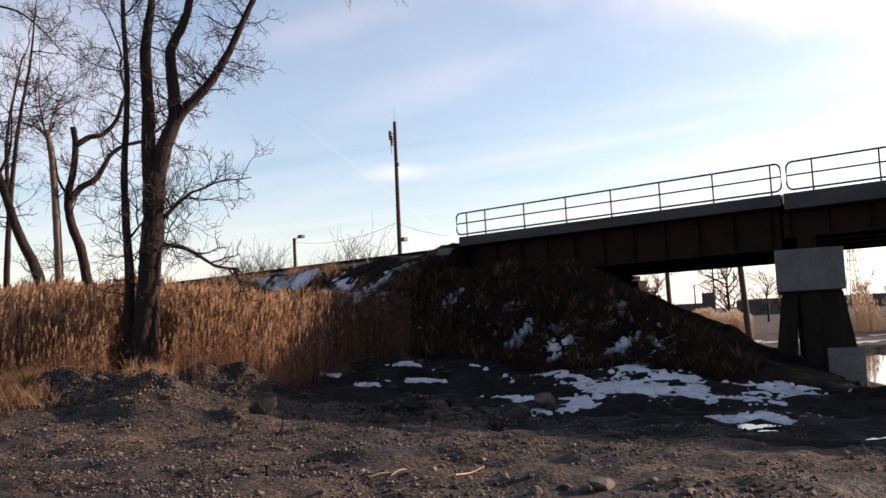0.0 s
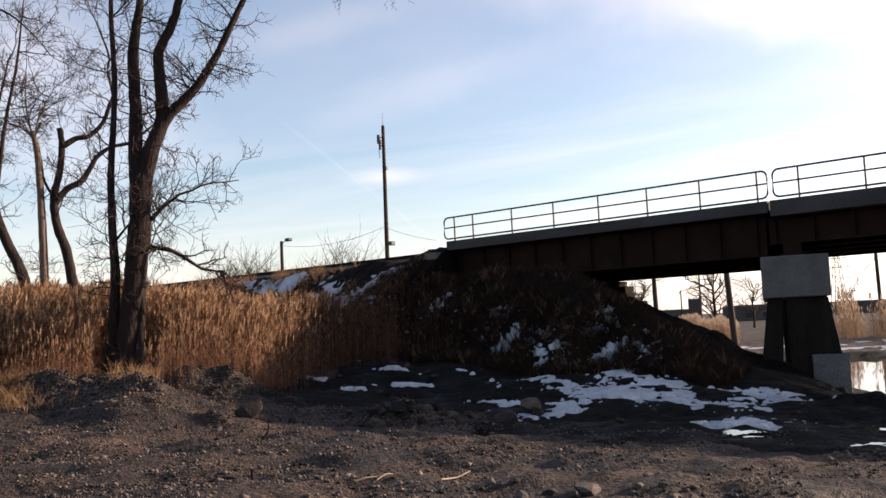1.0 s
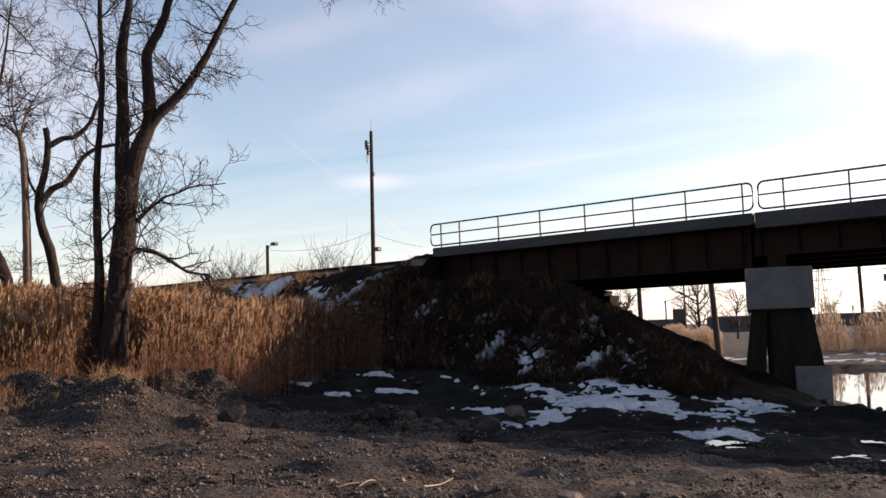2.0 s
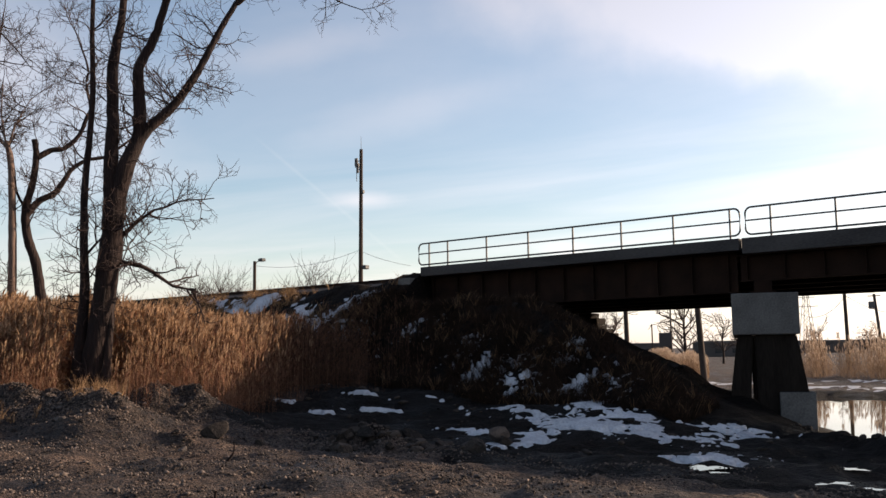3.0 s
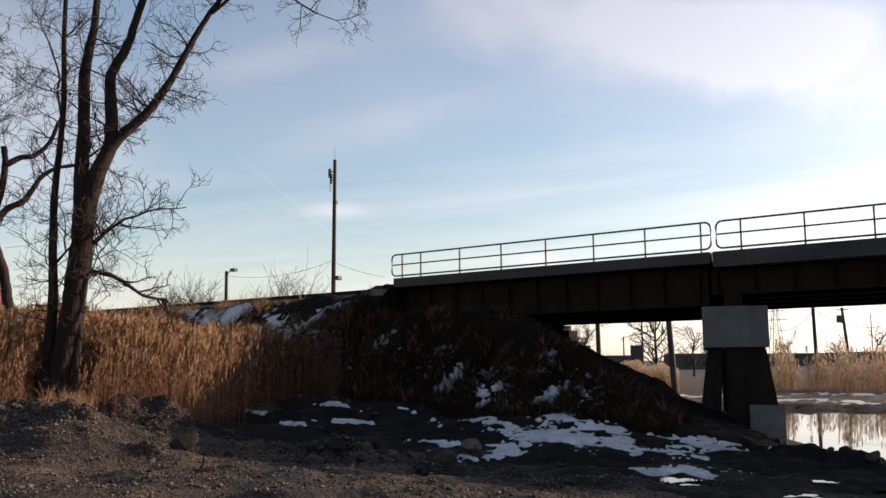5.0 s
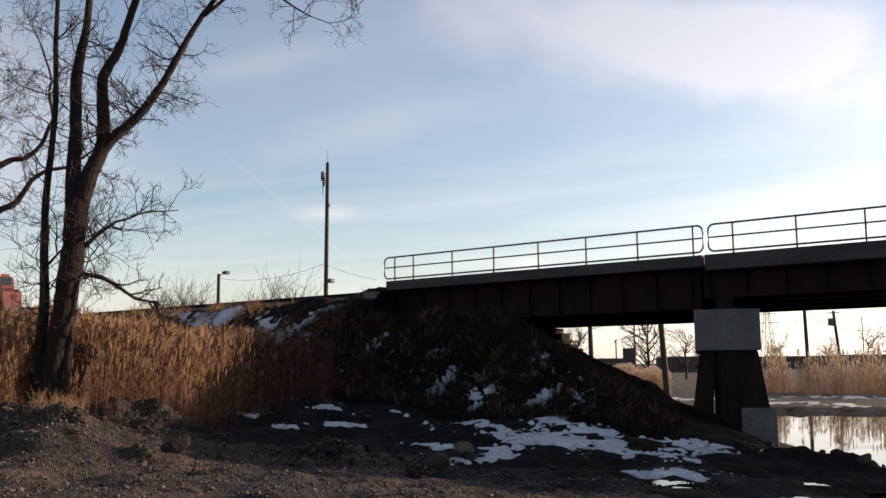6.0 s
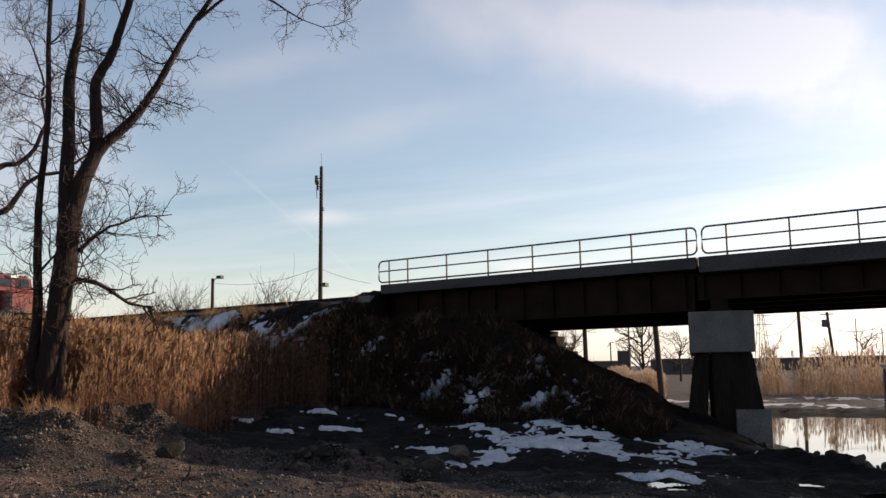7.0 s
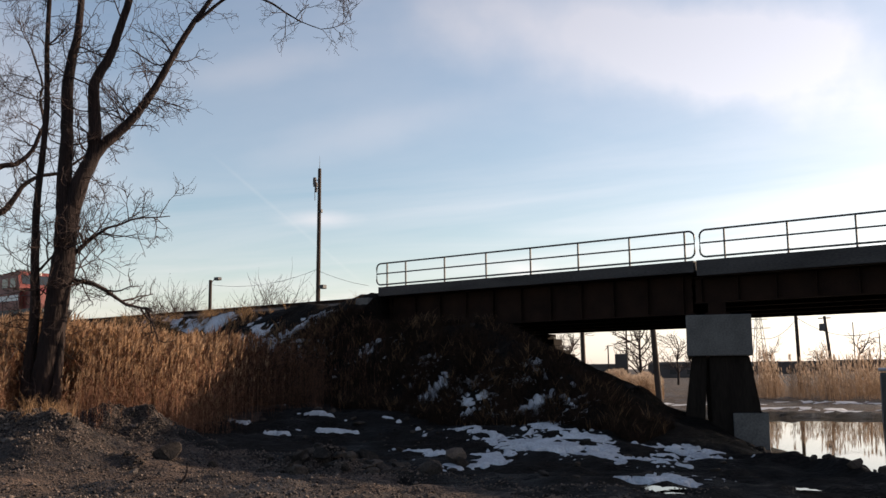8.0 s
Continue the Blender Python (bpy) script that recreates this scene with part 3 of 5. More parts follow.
def make_old_pier():
    """A leftover concrete pier at the far edge of the creek."""
    bm = bmesh.new()
    box(bm, -0.5, 4.5, -1.6, 1.6, -0.5, 2.75, 0.08)
    for v in bm.verts:
        if v.co.z > 2:
            v.co.x = v.co.x * 0.96 + 0.02
            v.co.z += 0.10 * fbm(np.array(v.co.x), np.array(v.co.y), 0.8, 2, 3)
    p = new("old_pier")
    p.matrix_world = pose(-12.55, 56.5, -0.9, 0, 0, 14)
    part("pier_block", bm, M_CONC, p, "rough concrete block")
    bm = bmesh.new()
    box(bm, -0.55, 4.55, -1.65, 1.65, 2.8, 2.98, 0.06)
    part("snow_cover", bm, M_SNOW, p, "thin white snow cover")
    tagged(p, "old concrete pier block topped with snow beside the water", "pier")


make_old_pier()


# ---- railway track ----
def make_track(cy, name):
    tr = new(name)
    tr.location = (0, cy, 5.3)
    tagged(tr, "railway track with steel rails on dark ballast", "railway track")
    for x0, x1 in ((-420, -28.4), (-27.05, 40)):
        bm = bmesh.new()
        w0, w1, h = (2.0, 1.35, 0.16) if x0 < -100 else (1.5, 1.4, 0.16)
        zb = 0.0 if x0 < -100 else 0.45
        if x0 > -100:
            w0, w1, h = 1.55, 1.5, 0.02
            box(bm, x0, x1, -1.5, 1.5, 0.445, 0.47)
        else:
            q = [[bm.verts.new((x, y, z)) for y, z in ((-w0, -0.02), (-w1, h), (w1, h), (w0, -0.02))] for x in (x0, x1)]
            for k in range(3):
                bm.faces.new((q[0][k], q[0][k + 1], q[1][k + 1], q[1][k]))
            bm.faces.new(q[0])
            bm.faces.new(q[1][::-1])
            bmesh.ops.recalc_face_normals(bm, faces=bm.faces[:])
        part("ballast_bed", bm, M_BALLAST, tr)
    for s in (-0.75, 0.75):
        bm = bmesh.new()
        for a0, a1, z0, z1 in ((-0.075, 0.075, 0.22, 0.24), (-0.012, 0.012, 0.24, 0.36), (-0.037, 0.037, 0.36, 0.41)):
            box(bm, -420, 40, s + a0, s + a1, z0, z1)
        part("rail", bm, M_STEEL, tr, "rust-brown steel rail")
    bm = bmesh.new()
    box(bm, -0.11, 0.11, -1.3, 1.3, 0.06, 0.22)
    me = bpy.data.meshes.new("tie")
    bm.to_mesh(me)
    bm.free()
    me.materials.append(M_WOOD)
    for i in range(150):
        o = new("tie", me)
        o.parent = tr
        o.location = (-28.8 - i * 0.58, 0, 0)


make_track(33.75, "railway_track")
make_track(38.0, "railway_track")


# ---- locomotive ----
def make_loco():
    lo = new("locomotive")
    tagged(lo, "red diesel locomotive with dark roof rolling along the bank", "locomotive")
    W = 1.5

    def hull(outline, w, material, name, label="", chamfer=0.0):
        bm = bmesh.new()
        prism(bm, outline, -w, w)
        if chamfer:
            es = [e for e in bm.edges if all(v.co.z > 3.6 for v in e.verts) and abs(e.verts[0].co.y - e.verts[1].co.y) < 0.01]
            bmesh.ops.bevel(bm, geom=es, offset=chamfer, segments=3, affect="EDGES")
        return part(name, bm, material, lo, label)

    hull([(-21.5, 1.05), (-0.2, 1.05), (0.0, 1.25), (0.0, 1.5), (-21.5, 1.5)], W, M_DARK, "frame")
    hull([(-0.35, 1.504), (-2.3, 1.504), (-2.3, 3.15), (-1.0, 3.05), (-0.45, 2.8)], 1.15, M_RED, "nose", "red nose hood")
    cab = hull([(-2.304, 1.504), (-5.4, 1.504), (-5.4, 4.45), (-2.75, 4.45), (-2.304, 3.2)], W, M_RED, "cab", "red driver's cab", 0.25)
    body = hull([(-5.404, 1.504), (-20.9, 1.504), (-20.9, 4.3), (-5.404, 4.3)], W - 0.06, M_RED, "hood", "faded red engine hood", 0.4)
    bm = bmesh.new()
    box(bm, -20.6, -5.8, -0.95, 0.95, 4.304, 4.36, 0.02)
    part("roof_walk", bm, M_ROOF, lo, "sooty dark roof")
    for x in (-8.2, -13.0, -15.6, -18.2):
        bm = bmesh.new()
        bmesh.ops.create_cone(bm, cap_ends=True, segments=20, radius1=0.68, radius2=0.62, depth=0.28, matrix=Matrix.Translation((x, 0, 4.5)))
        part("roof_fan", bm, M_ROOF, lo)
    bm = bmesh.new()
    box(bm, -11.3, -10.2, -0.4, 0.4, 4.364, 4.72, 0.06)
    part("exhaust_stack", bm, M_ROOF, lo)
    bm = bmesh.new()
    box(bm, -4.9, -3.3, -0.55, 0.55, 4.454, 4.64, 0.05)
    part("air_conditioner", bm, M_ROOF, lo)
    for i, y in enumerate((-0.2, 0.0, 0.2)):
        bm = bmesh.new()
        bmesh.ops.create_cone(bm, cap_ends=True, segments=10, radius1=0.05, radius2=0.09, depth=0.5, matrix=Matrix.Translation((-5.1, y, 4.78)) @ pose(0, 0, 0, 0, 90, 0))
        part("horn", bm, M_DARK, lo)
    for s in (-1, 1):
        for x0, x1 in ((-3.75, -2.95), (-5.0, -4.1)):
            bm = bmesh.new()
            y0, y1 = sorted((s * (W - 0.02), s * (W + 0.006)))
            box(bm, x0, x1, y0, y1, 3.25, 3.95)
            part("side_window", bm, M_GLASS, cab, "dark side window")
        bm = bmesh.new()
        y0, y1 = sorted((s * 0.15, s * 1.25))
        box(bm, -0.01, 0.01, y0, y1, -0.38, 0.38, 0, pose(-2.515, 0, 3.82, 0, -19.6, 0))
        part("windscreen", bm, M_GLASS, cab, "dark windscreen pane")
        # hood doors and a white stripe
        for i in range(11):
            bm = bmesh.new()
            y0, y1 = sorted((s * (W - 0.07), s * (W - 0.035)))
            box(bm, -6.9 - i * 1.25, -5.85 - i * 1.25, y0, y1, 1.75, 3.55, 0.012)
            part("hood_door", bm, M_RED, body)
        for x0, x1 in ((-10.2, -8.0), (-18.6, -14.4)):
            bm = bmesh.new()
            for k in range(6):
                y0, y1 = sorted((s * (W - 0.07), s * (W - 0.03)))
                box(bm, x0, x1, y0, y1, 3.62 + k * 0.05, 3.645 + k * 0.05)
            part("grille", bm, M_ROOF, body)
        bm = bmesh.new()
        y0, y1 = sorted((s * (W - 0.02), s * (W + 0.008)))
        box(bm, -5.3, -2.5, y0, y1, 2.2, 2.62)
        part("stripe", bm, M_WHITE, cab, "white painted stripe")
    bm = bmesh.new()
    box(bm, -2.62, -2.42, -0.32, 0.32, 4.22, 4.43, 0.03)
    part("headlight_box", bm, M_WHITE, lo)
    bm = bmesh.new()
    box(bm, -0.3, -0.02, -1.3, 1.3, 0.25, 1.046, 0.05)
    part("snowplough", bm, M_DARK, lo)
    bm = bmesh.new()
    box(bm, -13.2, -8.6, -1.2, 1.2, 0.35, 1.046, 0.15)
    part("fuel_tank", bm, M_DARK, lo)
    t = Tubes()
    for s in (-1, 1):
        t.add([(-0.2, s * 1.4, 1.5), (-0.2, s * 1.4, 2.5), (-2.2, s * 1.42, 2.55)], 0.025, 6)
    link("handrail", t.mesh("handrail"), M_DARK, lo)
    for cx in (-4.2, -17.4):
        bm = bmesh.new()
        box(bm, cx - 2.4, cx + 2.4, -1.2, 1.2, 0.55, 1.0, 0.08)
        bo = part("bogie", bm, M_DARK, lo)
        for dx in (-1.75, 0, 1.75):
            for s in (-1, 1):
                bm = bmesh.new()
                bmesh.ops.create_cone(bm, cap_ends=True, segments=28, radius1=0.52, radius2=0.5, depth=0.13, matrix=Matrix.Translation((cx + dx, s * 0.76, 0.515)) @ pose(0, 0, 0, 90, 0, 0))
                part("wheel", bm, M_STEEL, bo)
    return lo


loco = make_loco()


# ---- poles and lamps beside the track ----
def lean_pole(t, x, y, z0, z1, r0, r1, dx=0.0):
    zs = np.linspace(z0, z1, 9)
    k = (zs - z0) / (z1 - z0)
    t.add(np.stack([x + dx * k, np.full(9, y), zs], 1), r0 + (r1 - r0) * k, 12)
    t.add([(x + dx, y, z1 - 0.002), (x + dx, y, z1 + 0.03)], [r1, 0.01], 12)


def make_mast():
    p = new("utility_pole")
    p.location = (-46.6, 46.0, 5.3)
    tagged(p, "tall weathered wooden utility pole with fittings and a lamp", "utility pole")
    t = Tubes()
    lean_pole(t, 0, 0, -0.3, 11.15, 0.17, 0.12, 0.12)
    link("pole_shaft", t.mesh("pole_shaft"), M_WOOD, p)
    t = Tubes()
    t.add([(0.12, 0, 11.1), (0.12, 0, 12.1)], [0.02, 0.008], 6)
    link("whip_aerial", t.mesh("whip_aerial"), M_DARK, p)
    for dx, z, r, h in ((-0.42, 10.3, 0.13, 0.5), (-0.30, 9.7, 0.10, 0.4), (-0.34, 10.05, 0.16, 0.28)):
        bm = bmesh.new()
        bmesh.ops.create_cone(bm, cap_ends=True, segments=14, radius1=r, radius2=r * 0.9, depth=h, matrix=Matrix.Translation((dx + 0.1, -0.05, z)))
        part("antenna_can", bm, M_ROOF, p)
    t = Tubes()
    t.add([(0.1, 0, 10.35), (-0.4, 0, 10.35)], 0.03, 6)
    t.add([(0.1, 0, 9.75), (-0.3, 0, 9.75)], 0.03, 6)
    t.add([(-0.3, -0.05, 9.6), (-0.28, -0.05, 8.9)], 0.025, 6)
    link("bracket", t.mesh("bracket"), M_DARK, p)
    for dx, z in ((0.27, 8.1), (0.2, 1.35)):
        bm = bmesh.new()
        box(bm, dx - 0.09, dx + 0.09, -0.09, 0.09, z - 0.12, z + 0.12, 0.02)
        part("insulator", bm, M_DARK, p)
    bm = bmesh.new()
    box(bm, 0.32, 0.68, -0.2, 0.2, 2.62, 2.9, 0.04)
    lamp = part("floodlight", bm, M_DARK, p, "dark floodlight on a short arm")
    t = Tubes()
    t.add([(0.02, 0, 2.8), (0.36, 0, 2.8)], 0.03, 6)
    link("lamp_arm", t.mesh("lamp_arm"), M_DARK, lamp)


make_mast()


def make_lamp_post():
    p = new("lamp_post")
    p.location = (-58.3, 46.0, 5.3)
    tagged(p, "short wooden lamp post with a floodlight arm", "lamp post")
    t = Tubes()
    lean_pole(t, 0, 0, -0.3, 4.05, 0.14, 0.12)
    link("pole_shaft", t.mesh("pole_shaft"), M_WOOD, p)
    t = Tubes()
    t.add([(0.05, 0, 3.75), (0.3, 0, 4.0), (0.75, 0, 4.08)], 0.03, 6)
    link("arm", t.mesh("arm"), M_DARK, p)
    bm = bmesh.new()
    box(bm, 0.62, 1.12, -0.2, 0.2, 3.98, 4.22, 0.05)
    part("lamp_head", bm, M_DARK, p, "dark boxy lamp head")


make_lamp_post()


def sag(t, a, b, drop, r=0.012, n=16):
    a, b = np.array(a, float), np.array(b, float)
    k = np.linspace(0, 1, n)[:, None]
    p = a * (1 - k) + b * k
    p[:, 2] -= (4 * drop * k * (1 - k))[:, 0]
    t.add(p, r, 4)


def make_wire(name, a, b, drop, label, r=0.014):
    t = Tubes()
    sag(t, a, b, drop, r)
    tagged(link(name, t.mesh(name), M_DARK), label, "wire")


make_wire("overhead_wire", (-58.2, 46, 9.0), (-46.5, 46, 9.35), 0.55, "thin black wire strung between two wooden poles", 0.012)
make_wire("overhead_wire", (-46.4, 46, 9.15), (-45.5, 50, 8.36), 0.12, "thin black wire running down from a wooden pole", 0.012)


# ---- trees ----
def twigs(t, rng, p, d, length, r, level, droop=0.0, wander=0.21):
    """A branch with its side twigs, bent and tapered."""
    n = 5 if level > 1 else 6
    pts, cur = [p], np.array(d, float)
    for i in range(n):
        cur = cur + rng.normal(0, wander, 3) + np.array((0, 0, 0.05 - droop))
        cur /= np.linalg.norm(cur)
        pts.append(pts[-1] + cur * length / n)
    pts = np.array(pts)
    t.add(pts, np.linspace(r, max(0.006, r * 0.4), n + 1), 5 if r > 0.03 else 3, False)
    if level <= 0:
        return
    count = {3: 8, 2: 5, 1: 3}[level]
    for k in range(count):
        f = rng.uniform(0.2, 1.0)
        i = min(int(f * n), n - 1)
        q = pts[i] + (pts[i + 1] - pts[i]) * (f * n - i)
        ax = pts[i + 1] - pts[i]
        ax /= np.linalg.norm(ax)
        side = rng.normal(0, 1, 3)
        side -= ax * side.dot(ax)
        side /= np.linalg.norm(side)
        dd = ax * rng.uniform(0.35, 0.9) + side * rng.uniform(0.6, 1.0)
        twigs(t, rng, q, dd / np.linalg.norm(dd), length * rng.uniform(0.38, 0.62), max(0.0065, r * 0.5), level - 1, droop, wander)


def smooth_line(pts, n=6):
    pts = [np.array(p, float) for p in pts]
    pts = [2 * pts[0] - pts[1]] + pts + [2 * pts[-1] - pts[-2]]
    out = []
    for i in range(1, len(pts) - 2):
        a, b, c, d = pts[i - 1:i + 3]
        for k in range(n):
            s = k / n
            out.append(0.5 * (2 * b + (c - a) * s + (2 * a - 5 * b + 4 * c - d) * s * s + (3 * b - a - 3 * c + d) * s ** 3))
    out.append(pts[-2])
    return np.array(out)


TREE_K = 0.83        # size of the trees, about the eye


def make_tree(base, limbs, seed, label, density=1.0, bark=M_BARK, turn=-59.5, size=(1.7, 0.045), low=0.15):
    """limbs: (points (right, back, up), radius at foot, radius at tip, side branches). The first limbs are the stems."""
    rng = np.random.default_rng(seed)
    tree = new("bare_tree")
    base = (base[0] * TREE_K, base[1] * TREE_K, EYE + (base[2] - EYE) * TREE_K)
    limbs = [([tuple(c * TREE_K for c in p) for p in pts], r0 * TREE_K, r1 * TREE_K, count) for pts, r0, r1, count in limbs]
    tree.matrix_world = pose(*base, 0, 0, -turn)
    tagged(tree, label, "tree", "bare trees in the reeds")
    t, c = Tubes(), Tubes()
    for pts, r0, r1, count in limbs:
        line = smooth_line(pts)
        n = len(line)
        line[1:-1] += rng.normal(0, r0 * 0.025, (n - 2, 3))
        k = np.linspace(0, 1, n)
        rad = r0 + (r1 - r0) * k ** 0.8
        if pts[0][2] < 0.3:
            rad = rad * (1 + 0.45 * np.exp(-(line[:, 2] - line[0, 2]) / 0.5))
        rad *= 1 + rng.normal(0, 0.03, n)
        t.add(line, rad, 12 if r0 > 0.12 else 8)
        for _ in range(int(count * density)):
            f = rng.uniform(low, 1.0)
            i = min(int(f * (n - 1)), n - 2)
            ax = line[i + 1] - line[i]
            ax /= np.linalg.norm(ax)
            side = rng.normal(0, 1, 3)
            side -= ax * side.dot(ax)
            side /= np.linalg.norm(side)
            d = ax * rng.uniform(-0.1, 0.5) + side + np.array((0, 0, rng.uniform(-0.35, 0.5)))
            twigs(c, rng, line[i] + side * rad[i] * 0.7, d / np.linalg.norm(d), size[0] * rng.uniform(0.35, 1.15), size[1] * rng.uniform(0.3, 0.7), 2, 0.02)
        tip = line[-1] - line[-2]
        if r1 < 0.09:
            twigs(c, rng, line[-1], tip / np.linalg.norm(tip), size[0] * 1.2, r1, 3)
    link("trunk", t.mesh("trunk"), bark, tree)
    tagged(link("crown", c.mesh("crown"), M_TWIG, tree), "bare leafless twigs")
    return tree


# the large twin-stemmed tree, and the thin stem beside it
make_tree((-33.9, 19.1, 0.45), [
    ([(-0.42, 0.1, -0.3), (-0.2, 0.1, 0.9), (0.08, 0.1, 2.4), (0.3, 0.1, 4.4), (0.47, 0.1, 6.2), (0.55, 0.1, 8.3)], 0.47, 0.42, 10),
    ([(0.48, 0.1, 7.2), (0.38, 0.15, 9.4), (0.42, 0.2, 10.8), (0.36, 0.3, 13.1), (0.5, 0.4, 14.5), (0.65, 0.5, 15.5), (0.8, 0.9, 18.5), (0.9, 1.2, 21.5)], 0.35, 0.09, 22),
    ([(0.6, 0.1, 7.7), (0.97, 0, 9.3), (1.4, 0, 10.4), (1.42, -0.1, 11.4), (1.36, -0.1, 12.5), (1.36, -0.2, 13.3), (1.82, -0.3, 14.3), (2.22, -0.4, 15.5), (3.0, -1.0, 18.8)], 0.37, 0.13, 22),
    ([(1.3, 0, 10.1), (1.75, -0.1, 10.8), (2.25, -0.2, 11.3), (2.87, -0.3, 12.0), (3.54, -0.4, 13.05), (4.15, -0.5, 14.3), (4.78, -0.5, 15.6), (6.0, -0.8, 17.6)], 0.26, 0.10, 44),
    ([(5.2, -0.6, 16.2), (6.6, -1.0, 17.4), (7.95, -1.0, 17.35), (8.87, -1.0, 16.9), (9.4, -1.1, 16.6)], 0.08, 0.03, 5),
    ([(0.7, 0.1, 6.3), (1.1, 0, 6.7), (1.46, -0.1, 7.05), (2.02, -0.2, 7.48)], 0.12, 0.05, 18),
    ([(0.7, 0, 5.4), (1.1, -0.1, 5.36), (1.6, -0.2, 5.25)], 0.085, 0.092, 9),
    ([(0.3, -0.2, -0.3), (0.42, -0.2, 1.4), (0.5, -0.05, 3.4)], 0.22, 0.14, 3),
], 3, "tall bare multi-stemmed tree standing at the edge of the reeds", 1.0)
make_tree((-34.6, 18.5, 0.45), [
    ([(0.1, 0, -0.3), (0.3, 0, 2.5), (0.4, 0, 4.4), (0.32, 0, 6.2), (0.3, 0, 8.4), (0.5, 0, 11.9), (0.4, 0, 15.4), (0.5, 0, 19.0)], 0.25, 0.07, 44),
    ([(0.35, 0, 5.6), (0.8, 0.1, 6.2), (1.05, 0.1, 6.5)], 0.06, 0.03, 4),
], 5, "slim straight bare tree beside a larger tree", 1.0)
# the trees further back among the reeds
make_tree((-41.2, 20.6, 0.5), [
    ([(1.0, 0, -0.3), (0.6, 0, 2.5), (0.0, 0, 3.9), (-0.33, 0, 5.7), (-0.78, 0, 7.2), (-0.87, 0, 8.4), (-0.61, 0, 9.6), (-0.51, 0, 10.9), (-0.62, 0, 11.6)], 0.30, 0.12, 14),
    ([(-0.85, 0, 8.1), (-0.3, -0.1, 8.75), (0.3, -0.1, 9.1), (0.75, -0.1, 9.8), (1.05, -0.1, 10.3), (1.7, -0.1, 10.75), (2.5, -0.1, 10.95), (3.2, -0.1, 11.5)], 0.18, 0.06, 20),
    ([(-0.55, 0, 10.7), (0.1, 0.1, 11.15), (0.7, 0.1, 11.3), (1.3, 0.1, 11.95), (1.6, 0.1, 12.8), (1.75, 0.1, 13.3), (1.55, 0.1, 14.4), (1.6, 0.1, 15.2), (1.2, 0.1, 16.4)], 0.15, 0.04, 26),
    ([(-0.87, 0, 8.4), (-1.3, 0.2, 9.2), (-1.5, 0.3, 10.6), (-2.1, 0.3, 12.2)], 0.08, 0.02, 14),
], 8, "crooked bare tree with broken top among tall reeds", 0.7)
make_tree((-41.9, 19.3, 0.5), [
    ([(0.25, 0, -0.3), (0.18, 0, 1.8), (0.14, 0, 5.7), (0.05, 0, 8.3), (-0.08, 0, 10.5), (-0.3, 0, 11.4)], 0.25, 0.12, 7),
    ([(-0.3, 0, 11.2), (-0.9, 0.2, 11.7), (-1.9, 0.3, 11.9), (-2.9, 0.3, 11.6)], 0.06, 0.02, 12),
    ([(-0.2, 0, 11.2), (0.1, -0.2, 12.2), (0.7, -0.3, 13.4)], 0.05, 0.02, 14),
    ([(-0.3, 0, 11.3), (-0.5, -0.2, 12.5), (-0.5, -0.3, 14.0)], 0.05, 0.02, 14),
], 11, "dead tree trunk with peeled pale bark and broken top", 1.0, M_PALE)
make_tree((-42.2, 18.6, 0.5), [
    ([(0.9, 0, -0.3), (0.42, 0, 2.9), (-0.01, 0, 4.9), (-0.68, 0, 6.5), (-1.23, 0, 8.3), (-1.6, 0, 9.6), (-2.4, 0, 12.0), (-3.1, 0, 15.0)], 0.33, 0.10, 26),
    ([(-1.5, 0, 9.4), (-1.0, -0.2, 10.6), (-0.9, -0.3, 12.5)], 0.08, 0.03, 16),
    ([(-3.0, 0, 14.6), (-2.5, -0.2, 16.4), (-1.6, -0.4, 17.0), (-0.4, -0.5, 16.7), (0.6, -0.5, 15.8), (1.4, -0.5, 14.8)], 0.09, 0.02, 16),
], 14, "leaning bare tree among tall reeds", 0.5)
make_tree((-46.5, 19.5, 0.5), [
    ([(-0.6, 0, -0.3), (-0.5, 0, 4), (-0.3, 0, 8.0), (0.2, -0.5, 12.0), (0.9, -1, 15.5), (1.2, -1.2, 18.2)], 0.22, 0.03, 22),
    ([(-0.3, 0, 8), (-0.4, 0.4, 12), (0.3, 0.6, 16)], 0.15, 0.04, 20),
], 15, "bare tree with long drooping upper branch", 0.5)


# shrubs behind the bank
def make_shrub(x, y, z, h, seed, stems=9, spread=0.55):
    rng = np.random.default_rng(seed)
    s = new("bare_shrub")
    s.location = (x, y, z)
    tagged(s, "pale bare shrub of upright twigs behind the bank", "shrub", "bare shrubs behind the bank")
    t = Tubes()
    for _ in range(stems):
        a = rng.uniform(0, 2 * np.pi)
        d = np.array((math.cos(a) * spread, math.sin(a) * spread, 1.0)) * rng.uniform(0.7, 1.1)
        twigs(t, rng, np.array((rng.normal(0, 0.3), rng.normal(0, 0.3), -0.1)), d / np.linalg.norm(d), h * rng.uniform(0.6, 1.0), 0.05, 2, -0.06, 0.09)
    link("crown", t.mesh("crown"), M_TWIG, s)


for i, (x, y, h, n, z) in enumerate(((-62.5, 49.5, 6.0, 12, 3.4), (-65.5, 50.0, 6.2, 11, 3.1), (-69.0, 50.5, 5.4, 9, 3.0), (-54.0, 49.5, 4.4, 8, 3.4),
                                     (-50.6, 49.5, 5.8, 14, 3.4), (-73.5, 50, 4.6, 8, 3.0), (-78, 50, 4.4, 9, 3.0), (-84, 50, 4.4, 9, 3.0), (-90, 51, 5, 9, 2.6))):
    make_shrub(x - 4.2, y, z, h * 0.86, 40 + i, int(n * 2.4), 0.34)


